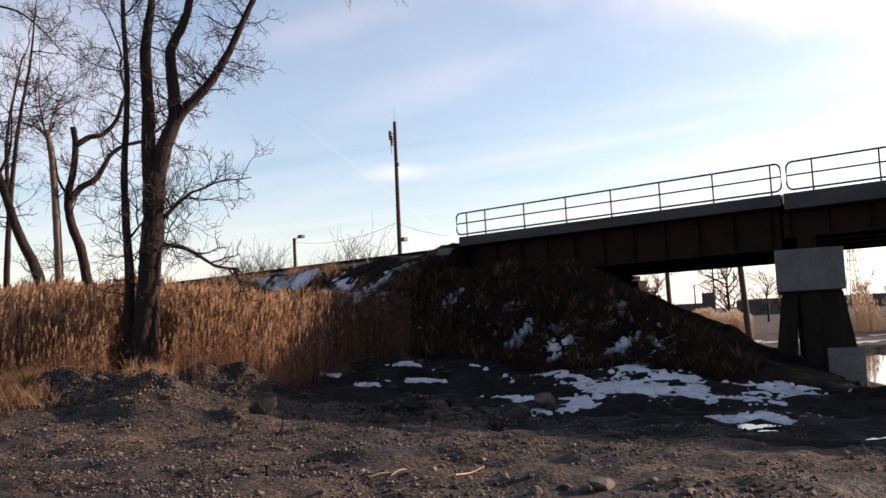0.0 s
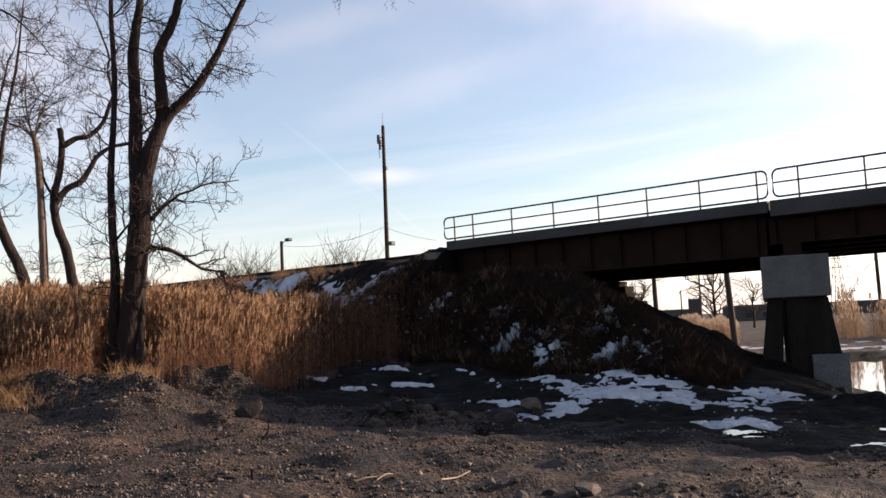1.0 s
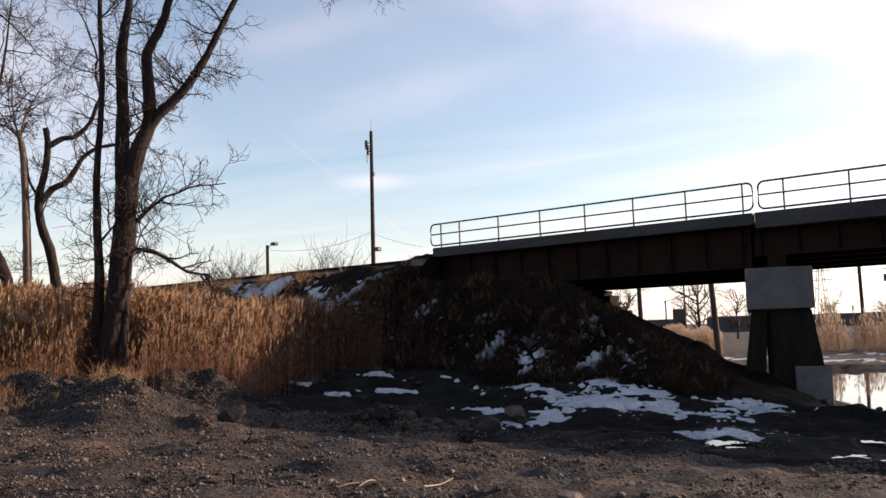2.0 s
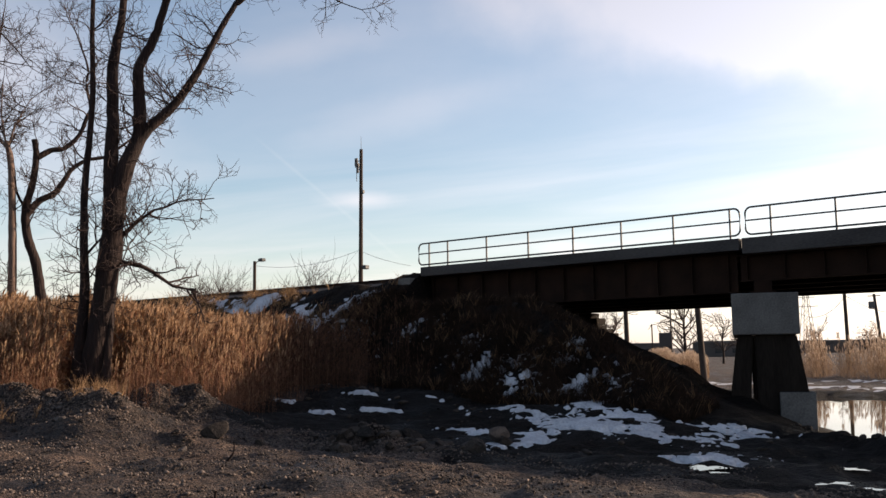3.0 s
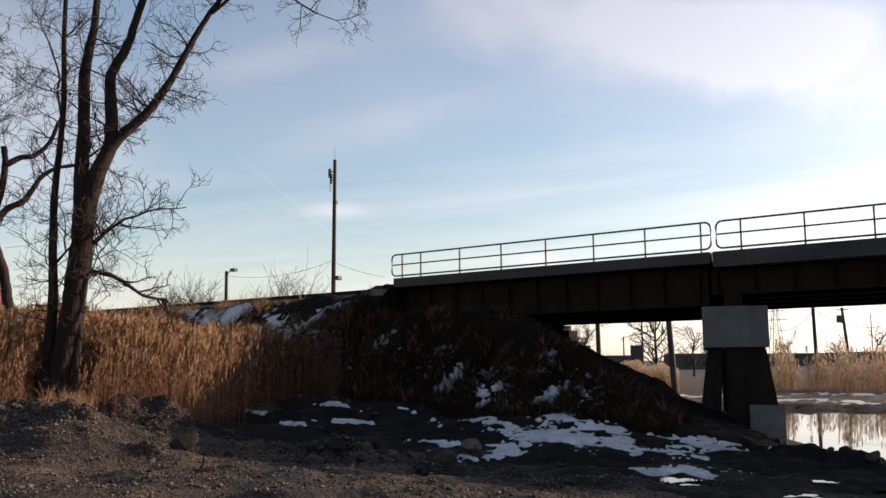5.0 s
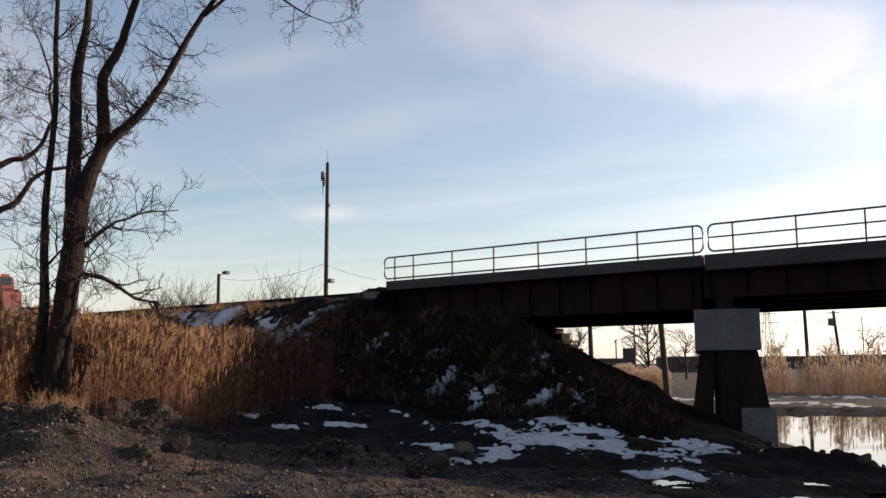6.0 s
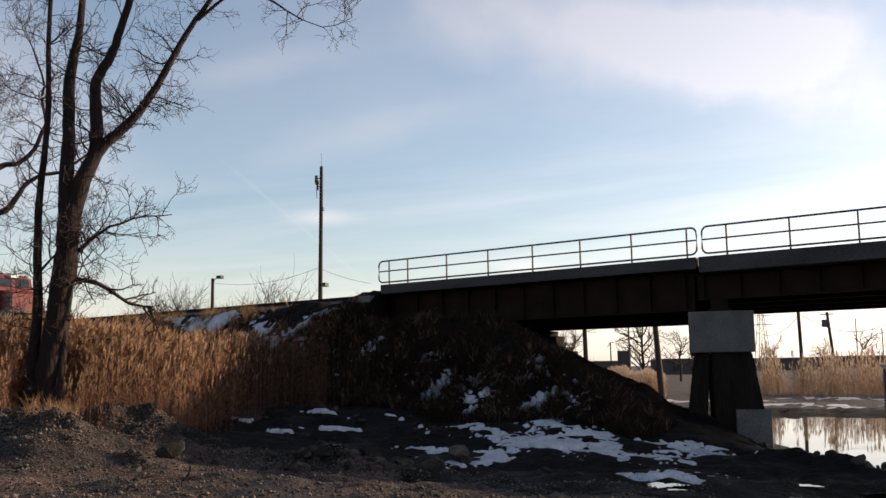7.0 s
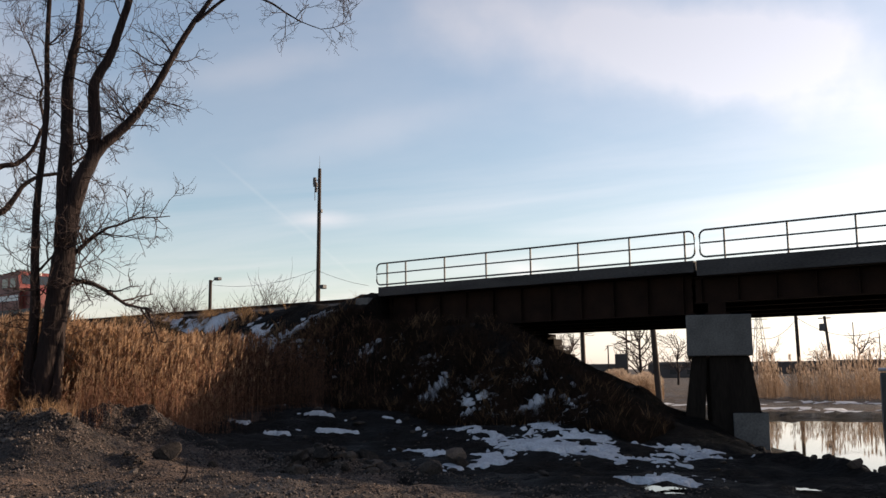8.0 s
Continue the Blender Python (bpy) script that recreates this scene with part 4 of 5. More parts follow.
# ---- reeds and grass ----
def ribbon(p0, d, length, width, droop, rng, n=3, face=None):
    """Quads of a thin blade that bends over."""
    pts, cur = [np.array(p0, float)], np.array(d, float)
    for i in range(n):
        pts.append(pts[-1] + cur * length / n)
        cur = cur + np.array((0, 0, -droop))
        cur /= np.linalg.norm(cur)
    a = rng.uniform(0, 2 * np.pi) if face is None else face
    s = np.array((math.cos(a), math.sin(a), 0.0))
    q = []
    for i in range(n):
        w0, w1 = width * (1 - (i / n) ** 1.6), width * (1 - ((i + 1) / n) ** 1.6)
        q.append([pts[i] - s * w0, pts[i] + s * w0, pts[i + 1] + s * w1, pts[i + 1] - s * w1])
    return q


def reed_model(seed, leaves=8):
    """One reed of unit height 1 (metres are set by the scale): stalk, leaves; and apart from them the plume."""
    rng = np.random.default_rng(seed)
    h = 3.6
    q, pl = [], []
    bend = rng.uniform(0.0, 0.07)
    a = rng.uniform(-0.6, 0.6)
    d = np.array((bend * math.cos(a), bend * math.sin(a), 1.0))
    q += ribbon((0, 0, 0), d / np.linalg.norm(d), h * 0.9, 0.013, 0.0, rng, 2)
    top = np.array(d) * h * 0.88
    for i in range(leaves):
        f = rng.uniform(0.04, 0.88)
        b = rng.uniform(0, 2 * np.pi)
        dd = np.array((math.cos(b) * 0.6 + 0.3, math.sin(b) * 0.6, 0.75))
        q += ribbon(d * h * f, dd / np.linalg.norm(dd), rng.uniform(0.4, 0.95), 0.019, rng.uniform(0.25, 0.7), rng, 3)
    for i in range(9):
        b = rng.uniform(-1.0, 1.0)
        dd = np.array((0.35 * math.cos(b), 0.35 * math.sin(b), 0.9))
        pl += ribbon(top + np.array((0, 0, 0.045 * i - 0.1)), dd / np.linalg.norm(dd), rng.uniform(0.16, 0.36), 0.027, 0.4, rng, 2)
    return np.array(q), np.array(pl)


def grass_model(seed):
    rng = np.random.default_rng(seed)
    q = []
    for i in range(9):
        b = rng.uniform(0, 2 * np.pi)
        dd = np.array((math.cos(b) * 0.45, math.sin(b) * 0.45, 1.0))
        q += ribbon((rng.normal(0, 0.06), rng.normal(0, 0.06), 0), dd / np.linalg.norm(dd), rng.uniform(0.5, 1.0), 0.012, rng.uniform(0.1, 0.5), rng, 3)
    return np.array(q)


def scatter(models, pos, scale, turn, zs=None):
    """Copies of quad models at places, joined into one vertex and face array."""
    which = np.arange(len(pos)) % len(models)
    out = []
    for k, m in enumerate(models):
        idx = np.where(which == k)[0]
        if not len(idx) or not len(m):
            continue
        c, s = np.cos(turn[idx]), np.sin(turn[idx])
        v = m.reshape(1, -1, 3) * scale[idx][:, None, None]
        x = v[..., 0] * c[:, None] - v[..., 1] * s[:, None]
        y = v[..., 0] * s[:, None] + v[..., 1] * c[:, None]
        out.append(np.stack([x, y, v[..., 2]], -1) + pos[idx][:, None, :])
    v = np.concatenate([o.reshape(-1, 3) for o in out])
    return v, np.arange(len(v)).reshape(-1, 4)


REEDS = [reed_model(100 + i) for i in range(14)]
GRASS = [grass_model(200 + i) for i in range(10)]


def make_reeds(name, pos, height, seed, label, wind=0.5, stem=M_REED, plume=M_PLUME, heads="pale feathery plumes on top of dry reeds"):
    rng = np.random.default_rng(seed)
    turn = rng.normal(wind, 0.9, len(pos))
    sc = height / 3.6
    v, f = scatter([m[0] for m in REEDS], pos, sc, turn)
    tagged(link(name, arrays(name, v, f), stem), label, "reeds", kind="stuff")
    v, f = scatter([m[1] for m in REEDS], pos, sc, turn)
    tagged(link("reed_plume", arrays("reed_plume", v, f), plume), heads, "reeds", kind="stuff")


def reed_bed():
    rng = np.random.default_rng(77)
    n = 17500
    az = np.where(rng.uniform(0, 1, n) < 0.93, rng.uniform(-73, -45, n), rng.uniform(-46, -41.2, n))
    foot = 31.6 + 5.2 * ss(az, -54, -47) + 1.5 * ss(-az, 64, 70)
    edge = foot + 1.6 * fbm(az, az * 0 + 3, 2.5, 3, 9)
    u = rng.uniform(0, 1, n)
    r = edge + np.where(u < 0.66, -2.4 + 8.5 * rng.uniform(0, 1, n) ** 0.75, rng.uniform(1, 14, n)) + rng.normal(0, 0.5, n)
    x, y = r * np.sin(np.radians(az)), r * np.cos(np.radians(az))
    keep = y < 29.6 + 0.6 * fbm(x, y, 1.5, 2, 5)
    keep &= np.hypot(x + 28.1, y - 15.8) > 1.1
    az, r, x, y, foot = az[keep], r[keep], x[keep], y[keep], foot[keep]
    z = ground_height(x, y)
    tuft = fbm(x, y, 1.6, 3, 8)
    lim = EYE + r * (0.056 - 0.018 * ss(az, -60, -51) - 0.010 * ss(az, -50, -44)) * (0.94 + 0.24 * tuft)
    h = np.clip(lim - z, 0.8, 4.1) * (0.52 + 0.56 * rng.uniform(0, 1, len(x)) ** 0.8)
    h *= 0.2 + 0.8 * ss(r + rng.normal(0, 1.0, len(r)) - foot, -2.6, 3.6)
    h = np.where((np.abs(az + 61.2) < 1.4) & (r < 32.0), h * 0.35, h)      # trodden down before the large tree
    # reeds give way to red-brown weeds with the bank's shade in their colour
    shade_weed = rng.uniform(0, 1, len(x)) < ss(az + 1.5 * fbm(x, y, 1.5, 2, 14), -53.5, -48.0)
    at = np.stack([x, y, z - 0.03], 1)
    make_reeds("reed_bed", at[~shade_weed], h[~shade_weed], 5, "dense bed of tall dry golden reeds along the bank")
    make_reeds("shade_weed_thicket", at[shade_weed], h[shade_weed] * rng.uniform(0.7, 1.1, shade_weed.sum()), 7, "red-brown dead weeds below the bridge end, coloured darker for the shade there", 0.5, M_SHADE_WEED, M_SHADE_WEED, "seed heads on dead weeds, coloured darker for the shade")
    # far bank
    n = 8000
    az = np.radians(np.concatenate([rng.uniform(-19.6, -3, n // 2), rng.uniform(-28.6, -24.7, n // 2)]))
    r = 86 + rng.uniform(0, 1, n) ** 1.4 * 18 + 9 * fbm(az * 60, az * 0, 1, 2, 3)
    x, y = r * np.sin(az), r * np.cos(az)
    h = np.where(np.degrees(az) > -20, np.maximum(0.7, 2.3 + 4.4 * fbm(az * 50, r * 0.15, 1.1, 3, 6)), 2.1 + 1.2 * fbm(az * 60, az * 0 + 2, 1.3, 3, 7)) * rng.uniform(0.45, 1.1, n)
    make_reeds("far_reed_bed", np.stack([x, y, ground_height(x, y) - 0.03], 1), h * 1.05, 6, "pale dry reeds on the far bank of the creek", 2.5, M_FARREED, M_FARPLUME)
    # short dry grass and weeds
    n = 6000
    az = rng.uniform(-74, -59, n)
    r = 31.0 + rng.normal(0, 1.4, n)
    xa, ya = r * np.sin(np.radians(az)), r * np.cos(np.radians(az))
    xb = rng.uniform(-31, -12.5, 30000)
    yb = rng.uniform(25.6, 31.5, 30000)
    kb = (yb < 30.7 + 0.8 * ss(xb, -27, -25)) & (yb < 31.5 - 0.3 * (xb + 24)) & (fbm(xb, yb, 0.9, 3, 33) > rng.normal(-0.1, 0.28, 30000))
    xt = rng.uniform(-60, -29, 2500)
    yt = rng.uniform(28.4, 31.3, 2500)
    kt = fbm(xt, yt, 1.8, 2, 35) > 0.05
    ka = fbm(xa, ya, 1.6, 3, 31) > 0.1
    x, y = np.concatenate([xa[ka], xt[kt], xb[kb][:500]]), np.concatenate([ya[ka], yt[kt], yb[kb][:500]])
    # brush over the slope, its tone lowered to hold the shade there
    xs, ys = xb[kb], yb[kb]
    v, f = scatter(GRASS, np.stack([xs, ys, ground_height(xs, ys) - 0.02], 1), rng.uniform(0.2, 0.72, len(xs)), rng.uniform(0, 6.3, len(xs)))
    tagged(link("dead_brush", arrays("dead_brush", v, f), M_SHADE_BRUSH), "dead weeds and brush on the slope, coloured darker for its shade", "brush", kind="stuff")
    v, f = scatter(GRASS, np.stack([x, y, ground_height(x, y) - 0.02], 1), rng.uniform(0.25, 0.85, len(x)), rng.uniform(0, 6.3, len(x)))
    tagged(link("dry_grass", arrays("dry_grass", v, f), M_GRASS), "tufts of short dry grass and weeds on dirt", "grass", kind="stuff")


reed_bed()


# ---- snow, puddles ----
SNOW = [  # x, y, half length, half width, turn
    (-18.5, 24.4, 2.1, 0.18, -9), (-15.9, 25.6, 2.2, 0.54, -11), (-14.0, 24.8, 1.3, 0.63, 12), (-15.2, 23.7, 1.5, 0.53, -7), (-14.1, 23.4, 1.4, 0.53, 30),
    (-11.8, 25.1, 1.6, 0.81, 30), (-12.0, 22.8, 1.4, 0.95, 5), (-10.9, 25.6, 0.8, 1.16, 33), (-15.2, 21.0, 1.0, 0.4, 70), (-15.0, 22.1, 1.0, 0.23, 27),
    (-18.0, 22.0, 1.1, 0.27, 4), (-16.6, 26.2, 0.9, 0.15, -13), (-14.7, 26.0, 0.4, 0.15, -18), (-9.3, 20.5, 1.0, 0.68, 8), (-8.7, 19.3, 0.6, 0.42, 31),
    (-22.6, 23.0, 1.2, 0.12, 30), (-23.8, 23.5, 0.7, 0.1, 20), (-25.8, 21.8, 0.8, 0.35, -8), (-23.9, 21.7, 0.5, 0.17, 27), (-18.9, 23.7, 0.8, 0.15, -10),
]
DUSTING = [
    (-25.4, 29.0, 1.2, 0.5, 4), (-21.5, 27.5, 1.8, 0.6, -5), (-19.4, 27.1, 1.8, 0.7, -3), (-17.4, 26.9, 1.7, 0.6, -4), (-16.0, 26.5, 1.2, 0.5, -7),
    (-22.9, 28.2, 1.5, 0.5, -6), (-18.4, 27.8, 1.4, 0.5, 0), (-14.6, 26.3, 1.0, 0.4, 0), (-34.4, 29.0, 2.4, 0.6, -12), (-31.2, 29.2, 1.8, 0.7, -7), (-29.6, 28.3, 1.4, 0.5, -1),
]
BANK_SNOW = [(-43.7, 30.8, 2.2, 0.45, 0), (-38.3, 30.5, 1.9, 0.6, 3), (-34.2, 30.1, 1.1, 0.45, 0), (-31.0, 30.1, 0.8, 0.55, 0), (-36.0, 28.8, 1.2, 0.3, 0), (-32.5, 28.8, 1.0, 0.3, 0)]


def snow_sheet(patches, x0, x1, y0, y1, step, seed, cut=0.55, fine=1.0, flat=1.0, grain=1.0, label="patch of old white snow lying on rough dirt"):
    xs, ys = np.arange(x0, x1, step), np.arange(y0, y1, step)
    X, Y = np.meshgrid(xs, ys)
    m = np.full(X.shape, -1.0)
    for hx, hy, a, b, turn in patches:
        ct, st = math.cos(radians(turn)), math.sin(radians(turn))
        u, v = ((X - hx) * ct + (Y - hy) * st) / a, (-(X - hx) * st + (Y - hy) * ct) / b
        m = np.maximum(m, 1 - np.sqrt(u * u + v * v))
    m = m + 0.45 * fbm(X * 0.6, Y, 1.5, 4, seed) + fine * (0.6 + 0.4 * ss(m, -0.35, 0.2)) * (1.1 * fbm(X * 0.9, Y * flat, 0.6 * grain, 3, seed + 3) + 1.0 * fbm(X * 0.8, Y * flat, 0.24, 2, seed + 7) + 1.1 * fbm(X, Y * flat, 0.13, 1, seed + 9))
    Z = ground_height(X, Y, False) + np.clip(0.2 * (m - cut + 0.30), -0.25, 0.075)
    nx = len(xs)
    i, j = np.meshgrid(np.arange(nx - 1), np.arange(len(ys) - 1))
    a = (j * nx + i).ravel()
    f = np.stack([a, a + 1, a + nx + 1, a + nx], 1)
    f = f[(m.ravel()[f] > cut - 0.8).any(1)]
    used = np.unique(f)
    remap = np.zeros(X.size, int)
    remap[used] = np.arange(len(used))
    v = np.stack([X.ravel(), Y.ravel(), Z.ravel()], 1)[used]
    tagged(link("snow_patch", arrays("snow_patch", v, remap[f], True), M_SNOW), label, "snow", kind="stuff")


snow_sheet(SNOW, -28, -7.4, 19.2, 28, 0.05, 51, 0.42)
snow_sheet(DUSTING, -35, -13.5, 25.4, 29.8, 0.055, 57, 1.32, 1.5, 2.2, 0.4, "thin dusting of snow among weeds on the shaded slope")
snow_sheet(BANK_SNOW, -51, -29, 26.5, 31.2, 0.16, 61, 0.5, 0.8, 1.6, 1.0, "bluish snow lying on the shaded bank below the track")
snow_sheet([(-22, 66, 5, 1.6, 10), (-15, 64, 5, 1.0, 0), (-30, 72, 6, 1.6, 0), (-12, 74, 5, 1.5, 0), (-20, 80, 7, 1.8, 0)], -40, 2, 60, 84, 0.4, 71, 0.5, 0.6, 1.0, 1.0, "broken ice and snow on the far mud flat")


def make_puddle(x, y, a, b, turn, seed):
    bm = bmesh.new()
    z = float(ground_height(x, y, False)) + 0.03
    ring = []
    for k in range(36):
        an = 2 * np.pi * k / 36
        r = 1 + 0.32 * math.sin(3 * an + seed) + 0.2 * math.sin(7 * an + 2 * seed) + 0.1 * math.sin(13 * an + seed)
        ring.append(bm.verts.new((a * r * math.cos(an), b * r * math.sin(an), 0)))
    bm.faces.new(ring)
    p = part("puddle", bm, M_WATER, None)
    p.matrix_world = pose(x, y, z, 0, 0, turn)
    tagged(p, "shallow puddle shining in a muddy wheel rut", "puddle", "puddles in the ruts")


for i, (x, y, a, b, turn) in enumerate(((-10.1, 18.7, 0.09, 0.1, 28), (-8.5, 18.1, 0.36, 0.4, 25), (-8.0, 17.6, 0.17, 0.1, 25), (-6.1, 19.4, 0.31, 0.18, 17), (-5.8, 17.7, 0.28, 0.33, 18), (-5.2, 17.3, 0.33, 0.38, 17), (-5.2, 19.4, 0.24, 0.31, 15), (-5.0, 20.0, 0.37, 0.19, 14))):
    make_puddle(x, y, a, b, turn, i)


# ---- stones and litter ----
def rock_mesh(seed, flat=0.7, material=M_ROCK):
    bm = bmesh.new()
    bmesh.ops.create_icosphere(bm, subdivisions=2, radius=0.5)
    rng = np.random.default_rng(seed)
    axes = rng.normal(0, 1, (16, 3))
    axes /= np.linalg.norm(axes, axis=1)[:, None]
    lim = rng.uniform(0.22, 0.36, 16)
    for v in bm.verts:
        p = np.array(v.co)
        for a, l in zip(axes, lim):
            d = p.dot(a)
            if d > l:
                p = p - a * (d - l)
        p = p * (1, rng.uniform(0.95, 1.05), flat)
        v.co = p
    me = bpy.data.meshes.new("stone")
    bm.to_mesh(me)
    bm.free()
    me.materials.append(material)
    return me


ROCKS = [rock_mesh(300 + i, 0.55 + 0.08 * (i % 4)) for i in range(8)]
CLODS = [rock_mesh(340 + i, 0.4 + 0.08 * (i % 4), M_CLOD) for i in range(8)]


def put_rock(x, y, s, rng, name="stone", label="rough grey stone lying on dark dirt", sink=0.25, group="loose stones", tall=1.0, kinds=ROCKS):
    o = new(name, kinds[int(rng.integers(0, len(kinds)))])
    z = float(ground_height(x, y))
    o.matrix_world = pose(x, y, z + s * (0.3 - sink) * tall, rng.uniform(-12, 12), rng.uniform(-12, 12), rng.uniform(0, 360)) @ Matrix.Diagonal((s, s * rng.uniform(0.6, 1.0), s * tall, 1))
    tagged(o, label, "stone", group)
    return o


def make_stones():
    rng = np.random.default_rng(9)
    for x, y, s in ((-7.31, 9.97, 0.34), (-7.38, 9.5, 0.3), (-6.86, 10.22, 0.52), (-6.9, 9.94, 0.3), (-7.5, 11.3, 0.24), (-8.3, 10.0, 0.22), (-8.0, 10.2, 0.18), (-6.0, 10.6, 0.22), (-5.4, 10.2, 0.26), (-6.6, 11.2, 0.2), (-23.0, 12.0, 0.42), (-22.6, 11.9, 0.3), (-18.8, 13.5, 0.28), (-19.4, 13.2, 0.35)):
        put_rock(x, y, s, rng)
    put_rock(-15.6, 20.6, 0.95, rng, "boulder", "pale squarish boulder beside patchy snow", 0.1, "rubble", 1.1)
    for _ in range(95):       # the rubble heap
        put_rock(-17.4 + rng.normal(0, 1.25), 18.0 + rng.normal(0, 1.0), rng.gamma(3, 0.12) + 0.14, rng, "earth_clod", "dark brown clod of earth in a rubble heap", 0.2, "rubble", rng.uniform(0.8, 1.3), CLODS)
    for _ in range(80):       # lumps at the foot of the bank
        put_rock(rng.uniform(-26, -17.5), rng.uniform(20, 25.5), rng.gamma(2, 0.08) + 0.08, rng, "earth_clod", "dark lump of mud on wet ground", 0.25, "rubble", 0.8, CLODS)
    for _ in range(16):
        put_rock(-20.2 + rng.normal(0, 0.5), 13.7 + rng.normal(0, 0.2), rng.uniform(0.1, 0.28), rng, "earth_clod", "dark brown clod of earth on the dirt", 0.2, "rubble", 0.9, CLODS)
    for _ in range(46):       # darker lumps over the damp ground
        put_rock(rng.uniform(-20, -6), rng.uniform(18.5, 25), rng.gamma(2, 0.07) + 0.08, rng, "earth_clod", "dark lump of mud on wet ground", 0.25, "rubble", 0.8, CLODS)
    for _ in range(70):
        put_rock(-24.8 + rng.normal(0, 1.9), 12.8 + rng.normal(0, 0.8), rng.gamma(3, 0.035) + 0.06, rng)
    for _ in range(22):
        put_rock(-25.0 + rng.normal(0, 1.2), 16.8 + rng.normal(0, 0.6), rng.gamma(3, 0.03) + 0.06, rng)
    for _ in range(50):
        put_rock(rng.uniform(-24, -3), rng.uniform(8.5, 15), rng.uniform(0.05, 0.14), rng)
    for _ in range(75):       # coarse stones pushed into a band
        put_rock(rng.uniform(-6.4, -1.5), 10.2 + rng.normal(0, 0.35), rng.gamma(2.5, 0.025) + 0.05, rng)
    for _ in range(80):       # along the creek bank
        k = rng.uniform(0, 1)
        put_rock(-11.5 + 7.5 * k + rng.normal(0, 0.4), 31.0 - 9.0 * k + rng.normal(0, 0.5), rng.gamma(2.5, 0.09) + 0.12, rng, "bank_stone", "dark muddy stone at the water's edge", 0.2, "bank stones", 1.0, CLODS)
    for _ in range(40):       # on the bank's slope
        put_rock(rng.uniform(-25, -15), rng.uniform(25, 31), rng.uniform(0.15, 0.5), rng, "bank_stone", "dark stone on the shaded slope", 0.2, "bank stones", 1.0, CLODS)
    # gravel, too fine to count
    n = 72000
    heap = rng.integers(0, 4, n)
    x = rng.uniform(-26, 0, n)
    y = 6.5 + rng.uniform(0, 1, n) ** 1.3 * 12
    hx = np.array([-24.4, -27.6, -25.6, -17.2])[heap] + rng.normal(0, 1.5, n)
    hy = np.array([13.2, 12.4, 16.6, 17.5])[heap] + rng.normal(0, 0.8, n)
    on = rng.uniform(0, 1, n) < 0.42
    x, y = np.where(on, hx, x), np.where(on, hy, y)
    keep = on | (fbm(x, y, 1.3, 3, 15) > -0.15)
    x, y = x[keep], y[keep]
    n = len(x)
    s = rng.gamma(1.5, 0.0085, n) + 0.009
    base = np.array([(1, 0, 0), (0, 1, 0), (-1, 0, 0), (0, -1, 0), (0, 0, 0.75), (0, 0, -0.6)], float)
    v = base[None] * s[:, None, None] * rng.uniform(0.6, 1.25, (n, 6, 1)) + rng.normal(0, 0.15, (n, 6, 3)) * s[:, None, None]
    v += np.stack([x, y, ground_height(x, y) + 0.2 * s], 1)[:, None]
    tri = np.array([(0, 1, 4), (1, 2, 4), (2, 3, 4), (3, 0, 4), (1, 0, 5), (2, 1, 5), (3, 2, 5), (0, 3, 5)])
    f = (tri[None] + 6 * np.arange(n)[:, None, None]).reshape(-1, 3)
    tagged(link("gravel", arrays("gravel", v.reshape(-1, 3), f), M_GRAVEL), "loose grey-brown gravel over the dirt and heaps", "gravel", kind="stuff")


make_stones()


M_STRAW = mat("pale_dry_wood", (0.16, 0.115, 0.08), (0.34, 0.26, 0.19), 3, 0.8, bump=0.2)


def make_stick(name, pts, r0, r1, material, label):
    pts = np.array(pts, float)
    pts[:, 2] += ground_height(pts[:, 0], pts[:, 1])
    t = Tubes()
    t.add(smooth_line(pts, 4), np.linspace(r0, r1, (len(pts) - 1) * 4 + 1), 7)
    tagged(link(name, t.mesh(name), material), label, "stick", "fallen sticks")


make_stick("stick", [(-9.91, 8.99, 0.03), (-9.85, 9.15, 0.05), (-9.82, 9.31, 0.04)], 0.012, 0.007, M_STRAW, "pale dry stick lying on the gravel")
make_stick("stick", [(-8.86, 9.61, 0.03), (-8.99, 10.09, 0.05), (-9.15, 10.56, 0.04)], 0.012, 0.007, M_STRAW, "pale dry stick lying on the gravel")
make_stick("stick", [(-9.75, 9.24, 0.03), (-9.78, 9.44, 0.05), (-9.85, 9.65, 0.04)], 0.012, 0.007, M_STRAW, "pale dry stick lying on the gravel")
make_stick("stick", [(-12.5, 8.1, 0.02), (-12.0, 8.3, 0.10), (-11.7, 8.5, 0.06), (-11.5, 8.4, 0.2)], 0.05, 0.02, M_BARK, "dark bent dead branch on dirt")
make_stick("stick", [(-17.4, 13.0, 0.0), (-17.3, 13.1, 0.2), (-17.4, 13.2, 0.42)], 0.035, 0.015, M_BARK, "dark bent dead branch on dirt")
make_stick("stick", [(-19.0, 18.6, 0.3), (-18.4, 18.6, 0.36), (-17.8, 18.5, 0.2)], 0.035, 0.025, M_WOOD, "curved grey driftwood branch on rubble")


# ---- distance, seen under the bridge ----
def polar(az, r):
    return r * math.sin(radians(az)), r * math.cos(radians(az))


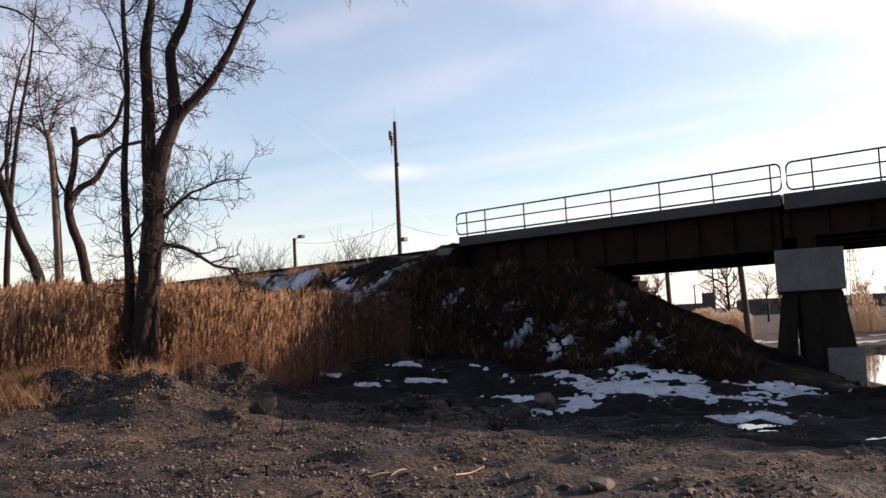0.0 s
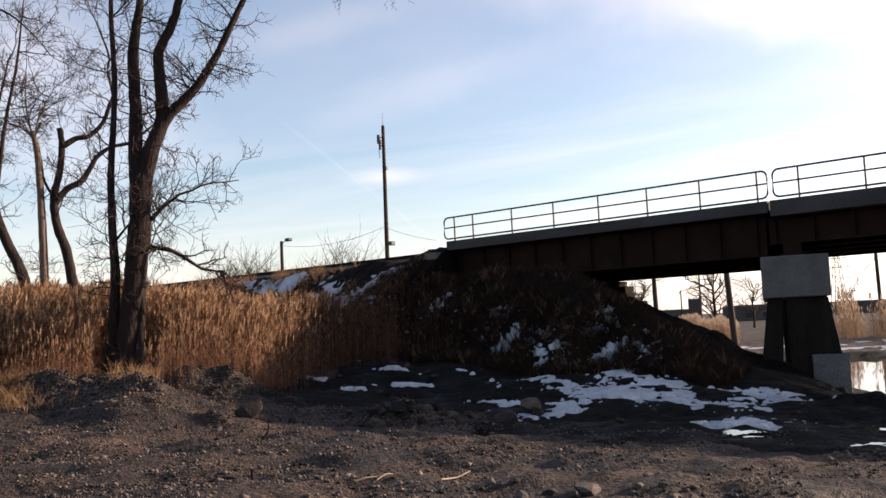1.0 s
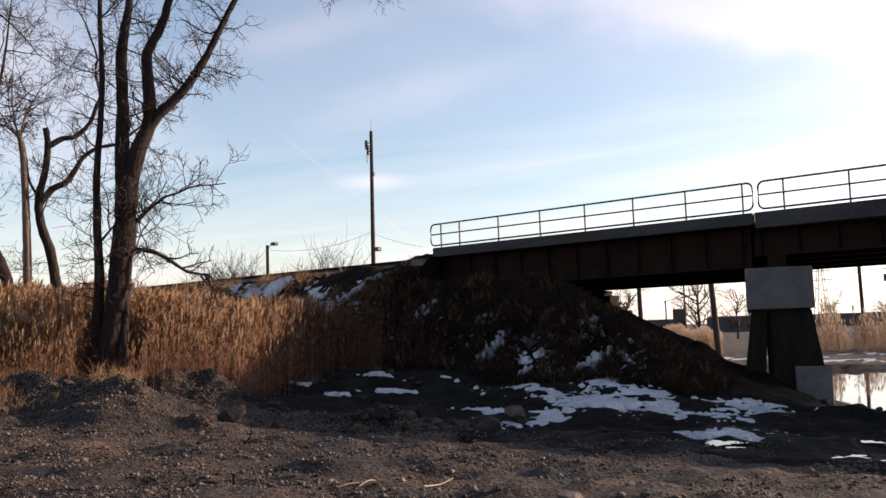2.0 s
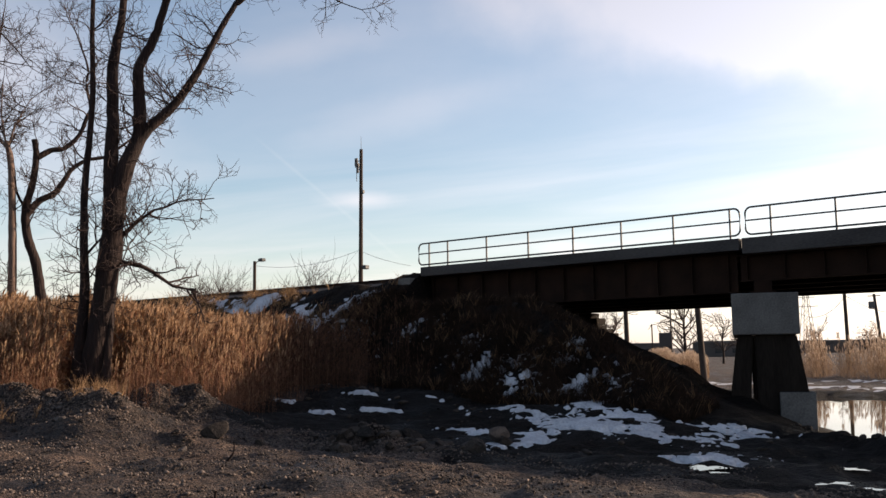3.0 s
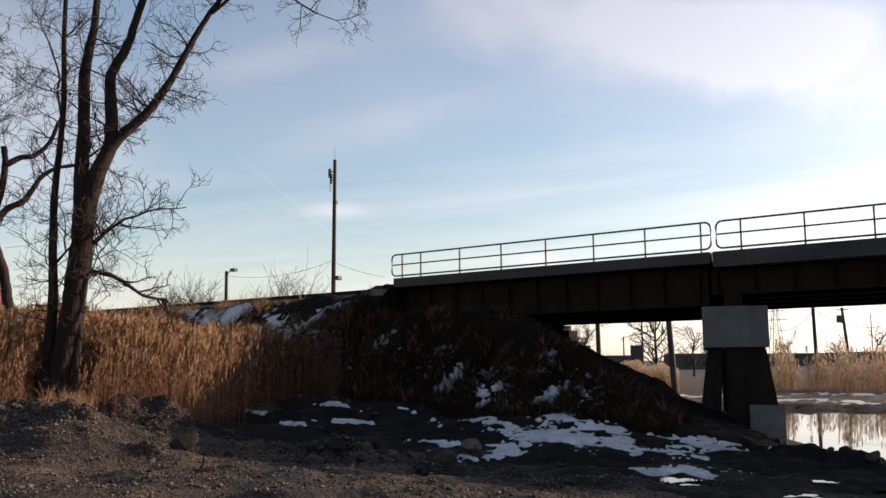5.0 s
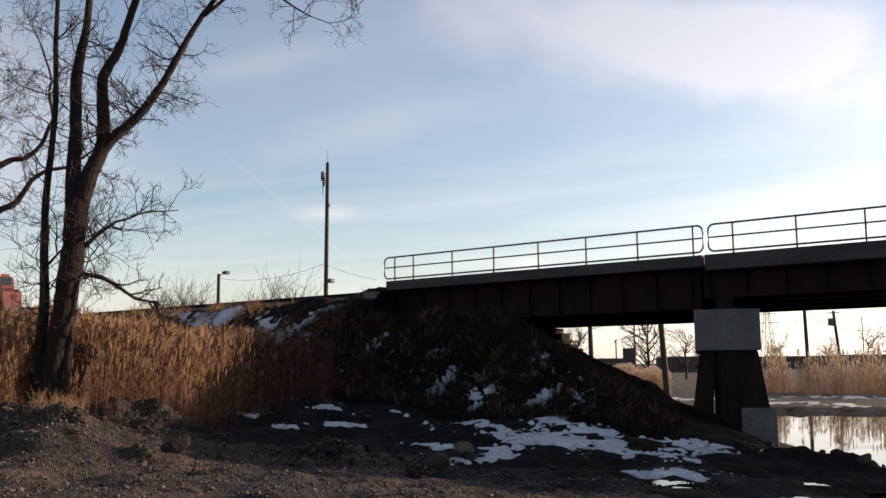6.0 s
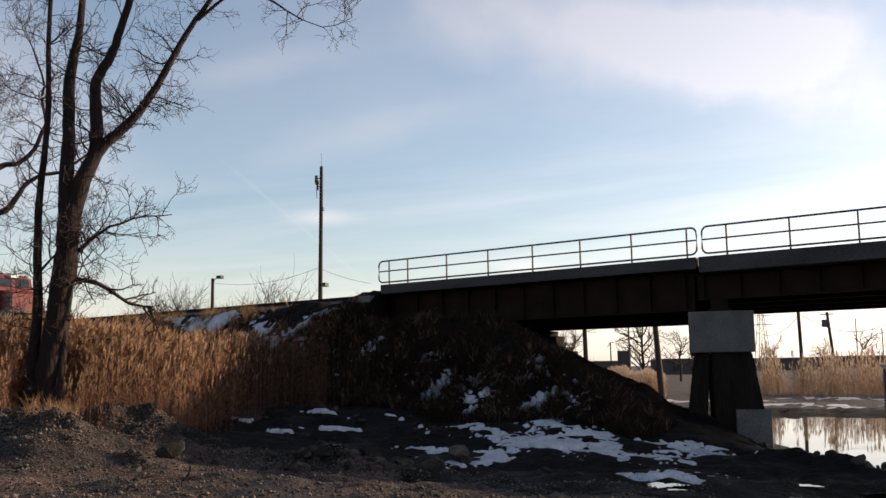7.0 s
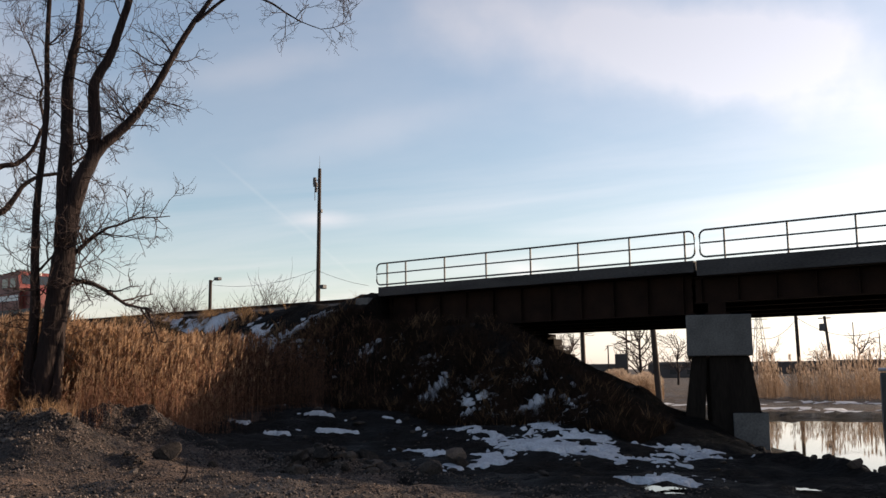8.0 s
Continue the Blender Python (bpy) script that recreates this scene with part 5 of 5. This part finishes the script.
def make_far_pole(az, r, h, rad, lean=0.0, gear=False):
    x, y = polar(az, r)
    z = float(ground_height(x, y))
    p = new("utility_pole")
    p.location = (x, y, z)
    tagged(p, "wooden utility pole standing beyond the creek", "utility pole", "far utility poles")
    t = Tubes()
    lean_pole(t, 0, 0, -0.3, h, rad, rad * 0.8, lean)
    link("pole_shaft", t.mesh("pole_shaft"), M_WOOD, p)
    if gear:
        bm = bmesh.new()
        box(bm, lean - 0.85, lean + 0.15, -0.4, 0.4, h - 2.4, h - 1.2, 0.12)
        part("transformer", bm, M_ROOF, p, "grey transformer can")
        bm = bmesh.new()
        box(bm, lean - 1.0, lean + 1.0, -0.08, 0.08, h - 0.4, h - 0.25)
        part("crossarm", bm, M_WOOD, p)


for az, r, h, rad, lean, gear in ((-29.3, 86, 7.0, 0.24, -0.1, False), (-24.95, 84, 7.4, 0.29, -0.45, False), (-17.1, 118, 10.0, 0.24, -0.15, False),
                                  (-15.35, 165, 11.0, 0.28, -0.9, True), (-27.85, 150, 6.6, 0.12, 0, False), (-26.75, 120, 7.6, 0.12, 0, False), (-12.9, 190, 9.0, 0.12, 0, False), (-14.2, 190, 11, 0.12, 0, False)):
    make_far_pole(az, r, h, rad, lean, gear)
a, b, c = polar(-17.1, 118), polar(-11.5, 120), polar(-20.2, 120)
make_wire("overhead_wire", (*a, 7.9), (*b, 7.9), 2.2, "black wire sagging from a far wooden pole", 0.03)
make_wire("overhead_wire", (*c, 7.2), (*a, 7.9), 2.0, "black wire sagging from a far wooden pole", 0.03)


def make_sign():
    x, y = polar(-27.1, 118)
    z = float(ground_height(x, y))
    s = new("dark_signboard")
    s.matrix_world = pose(x, y, z, 0, 0, 27)
    tagged(s, "dark blank signboard on posts seen from behind", "signboard")
    bm = bmesh.new()
    box(bm, -0.75, 0.75, -0.06, 0.06, 3.1, 4.75, 0.02)
    part("board", bm, M_FAR, s)
    for dx in (-0.5, 0.5):
        bm = bmesh.new()
        box(bm, dx - 0.07, dx + 0.07, 0.064, 0.2, -0.2, 4.6)
        part("post", bm, M_WOOD, s)


make_sign()


def make_pylon(az, r, h):
    x, y = polar(az, r)
    p = new("lattice_pylon")
    p.location = (x, y, float(ground_height(x, y)) - 0.2)
    tagged(p, "grey steel lattice power pylon in the distance", "pylon")
    t = Tubes()
    for sx in (-1, 1):
        for sy in (-1, 1):
            t.add([(sx * 3.0, sy * 3.0, 0), (sx * 0.6, sy * 0.6, h)], 0.13, 4)
    link("leg_frame", t.mesh("leg_frame"), M_DARK, p)
    t = Tubes()
    n = 7
    for i in range(n):
        z0, z1 = h * i / n, h * (i + 1) / n
        w0, w1 = 3 - 2.4 * i / n, 3 - 2.4 * (i + 1) / n
        for sy in (-1, 1):
            t.add([(-w0, sy * w0, z0), (w1, sy * w1, z1)], 0.08, 4)
            t.add([(w0, sy * w0, z0), (-w1, sy * w1, z1)], 0.08, 4)
    link("bracing", t.mesh("bracing"), M_DARK, p)
    t = Tubes()
    for zz, w in ((h * 0.72, 5.0), (h * 0.86, 4.0)):
        t.add([(-w, 0, zz), (w, 0, zz)], 0.14, 4)
    link("crossarm", t.mesh("crossarm"), M_DARK, p)


make_pylon(-19.2, 420, 27)


def far_tree(az, r, h, seed, width=0.9):
    x, y = polar(az, r)
    rng = np.random.default_rng(seed)
    tr = new("bare_tree")
    tr.location = (x, y, float(ground_height(x, y)))
    tagged(tr, "distant bare tree beyond the creek", "tree", "distant bare trees")
    t, c = Tubes(), Tubes()
    line = smooth_line([(0, 0, -0.2), (0.1, 0, h * 0.25), (0, 0, h * 0.5), (0.2, 0, h * 0.8)])
    t.add(line, np.linspace(h * 0.028, h * 0.008, len(line)), 8)
    for _ in range(16):
        k = rng.uniform(0.25, 1.0)
        q = line[int(k * (len(line) - 1))]
        an = rng.uniform(0, 2 * np.pi)
        d = np.array((math.cos(an) * width, math.sin(an) * width, rng.uniform(0.4, 1.2)))
        twigs(c, rng, q, d / np.linalg.norm(d), h * 0.42, h * 0.011, 2)
    link("trunk", t.mesh("trunk"), M_BARK, tr)
    link("crown", c.mesh("crown"), M_TWIG, tr, "bare leafless twigs")


for i, (az, r, h) in enumerate(((-26.0, 150, 11.5), (-23.85, 170, 8.0), (-30.2, 110, 7.0), (-22.9, 230, 8.0), (-14.0, 150, 7.0), (-18.6, 260, 9.0), (-20.3, 260, 9.5), (-12.6, 160, 6.5), (-31.2, 115, 7.5), (-16.0, 200, 7.0))):
    far_tree(az, r, h, 500 + i)


def make_far_buildings():
    for az, r, w, h, d in ((-24.0, 300, 16, 4.2, 10), (-20.0, 420, 60, 4.6, 14), (-29.0, 520, 40, 5.0, 14), (-13.0, 600, 60, 6.0, 14), (-34, 500, 60, 5, 14)):
        x, y = polar(az, r)
        b = new("low_building")
        b.matrix_world = pose(x, y, float(ground_height(x, y)) - 0.1, 0, 0, -az)
        tagged(b, "low dark building far beyond the creek", "building", "distant buildings")
        bm = bmesh.new()
        box(bm, -w / 2, w / 2, -d / 2, d / 2, 0, h)
        wall = part("wall", bm, M_FAR, b)
        bm = bmesh.new()
        prism(bm, [(-w / 2 - 0.4, h + 0.004), (w / 2 + 0.4, h + 0.004), (w / 2 - 0.5, h + 0.7), (-w / 2 + 0.5, h + 0.7)], -d / 2 - 0.4, d / 2 + 0.4)
        part("roof", bm, M_ROOF, b)
        for k in range(int(w / 5)):
            bm = bmesh.new()
            box(bm, -w / 2 + 1.5 + 5 * k, -w / 2 + 3.5 + 5 * k, -d / 2 - 0.05, -d / 2 - 0.004, 1.2, 2.6)
            part("window", bm, M_GLASS, wall)


make_far_buildings()


def motions():
    """The locomotive rolls in along the second track."""
    front = lambda t: -74.7 + 4.0 * (t - 6.0)
    walk(loco, [(t, pose(front(t), 38.0, 5.71)) for t in (0.0, 2.0, 4.0, 6.0, 8.0)])


motions()
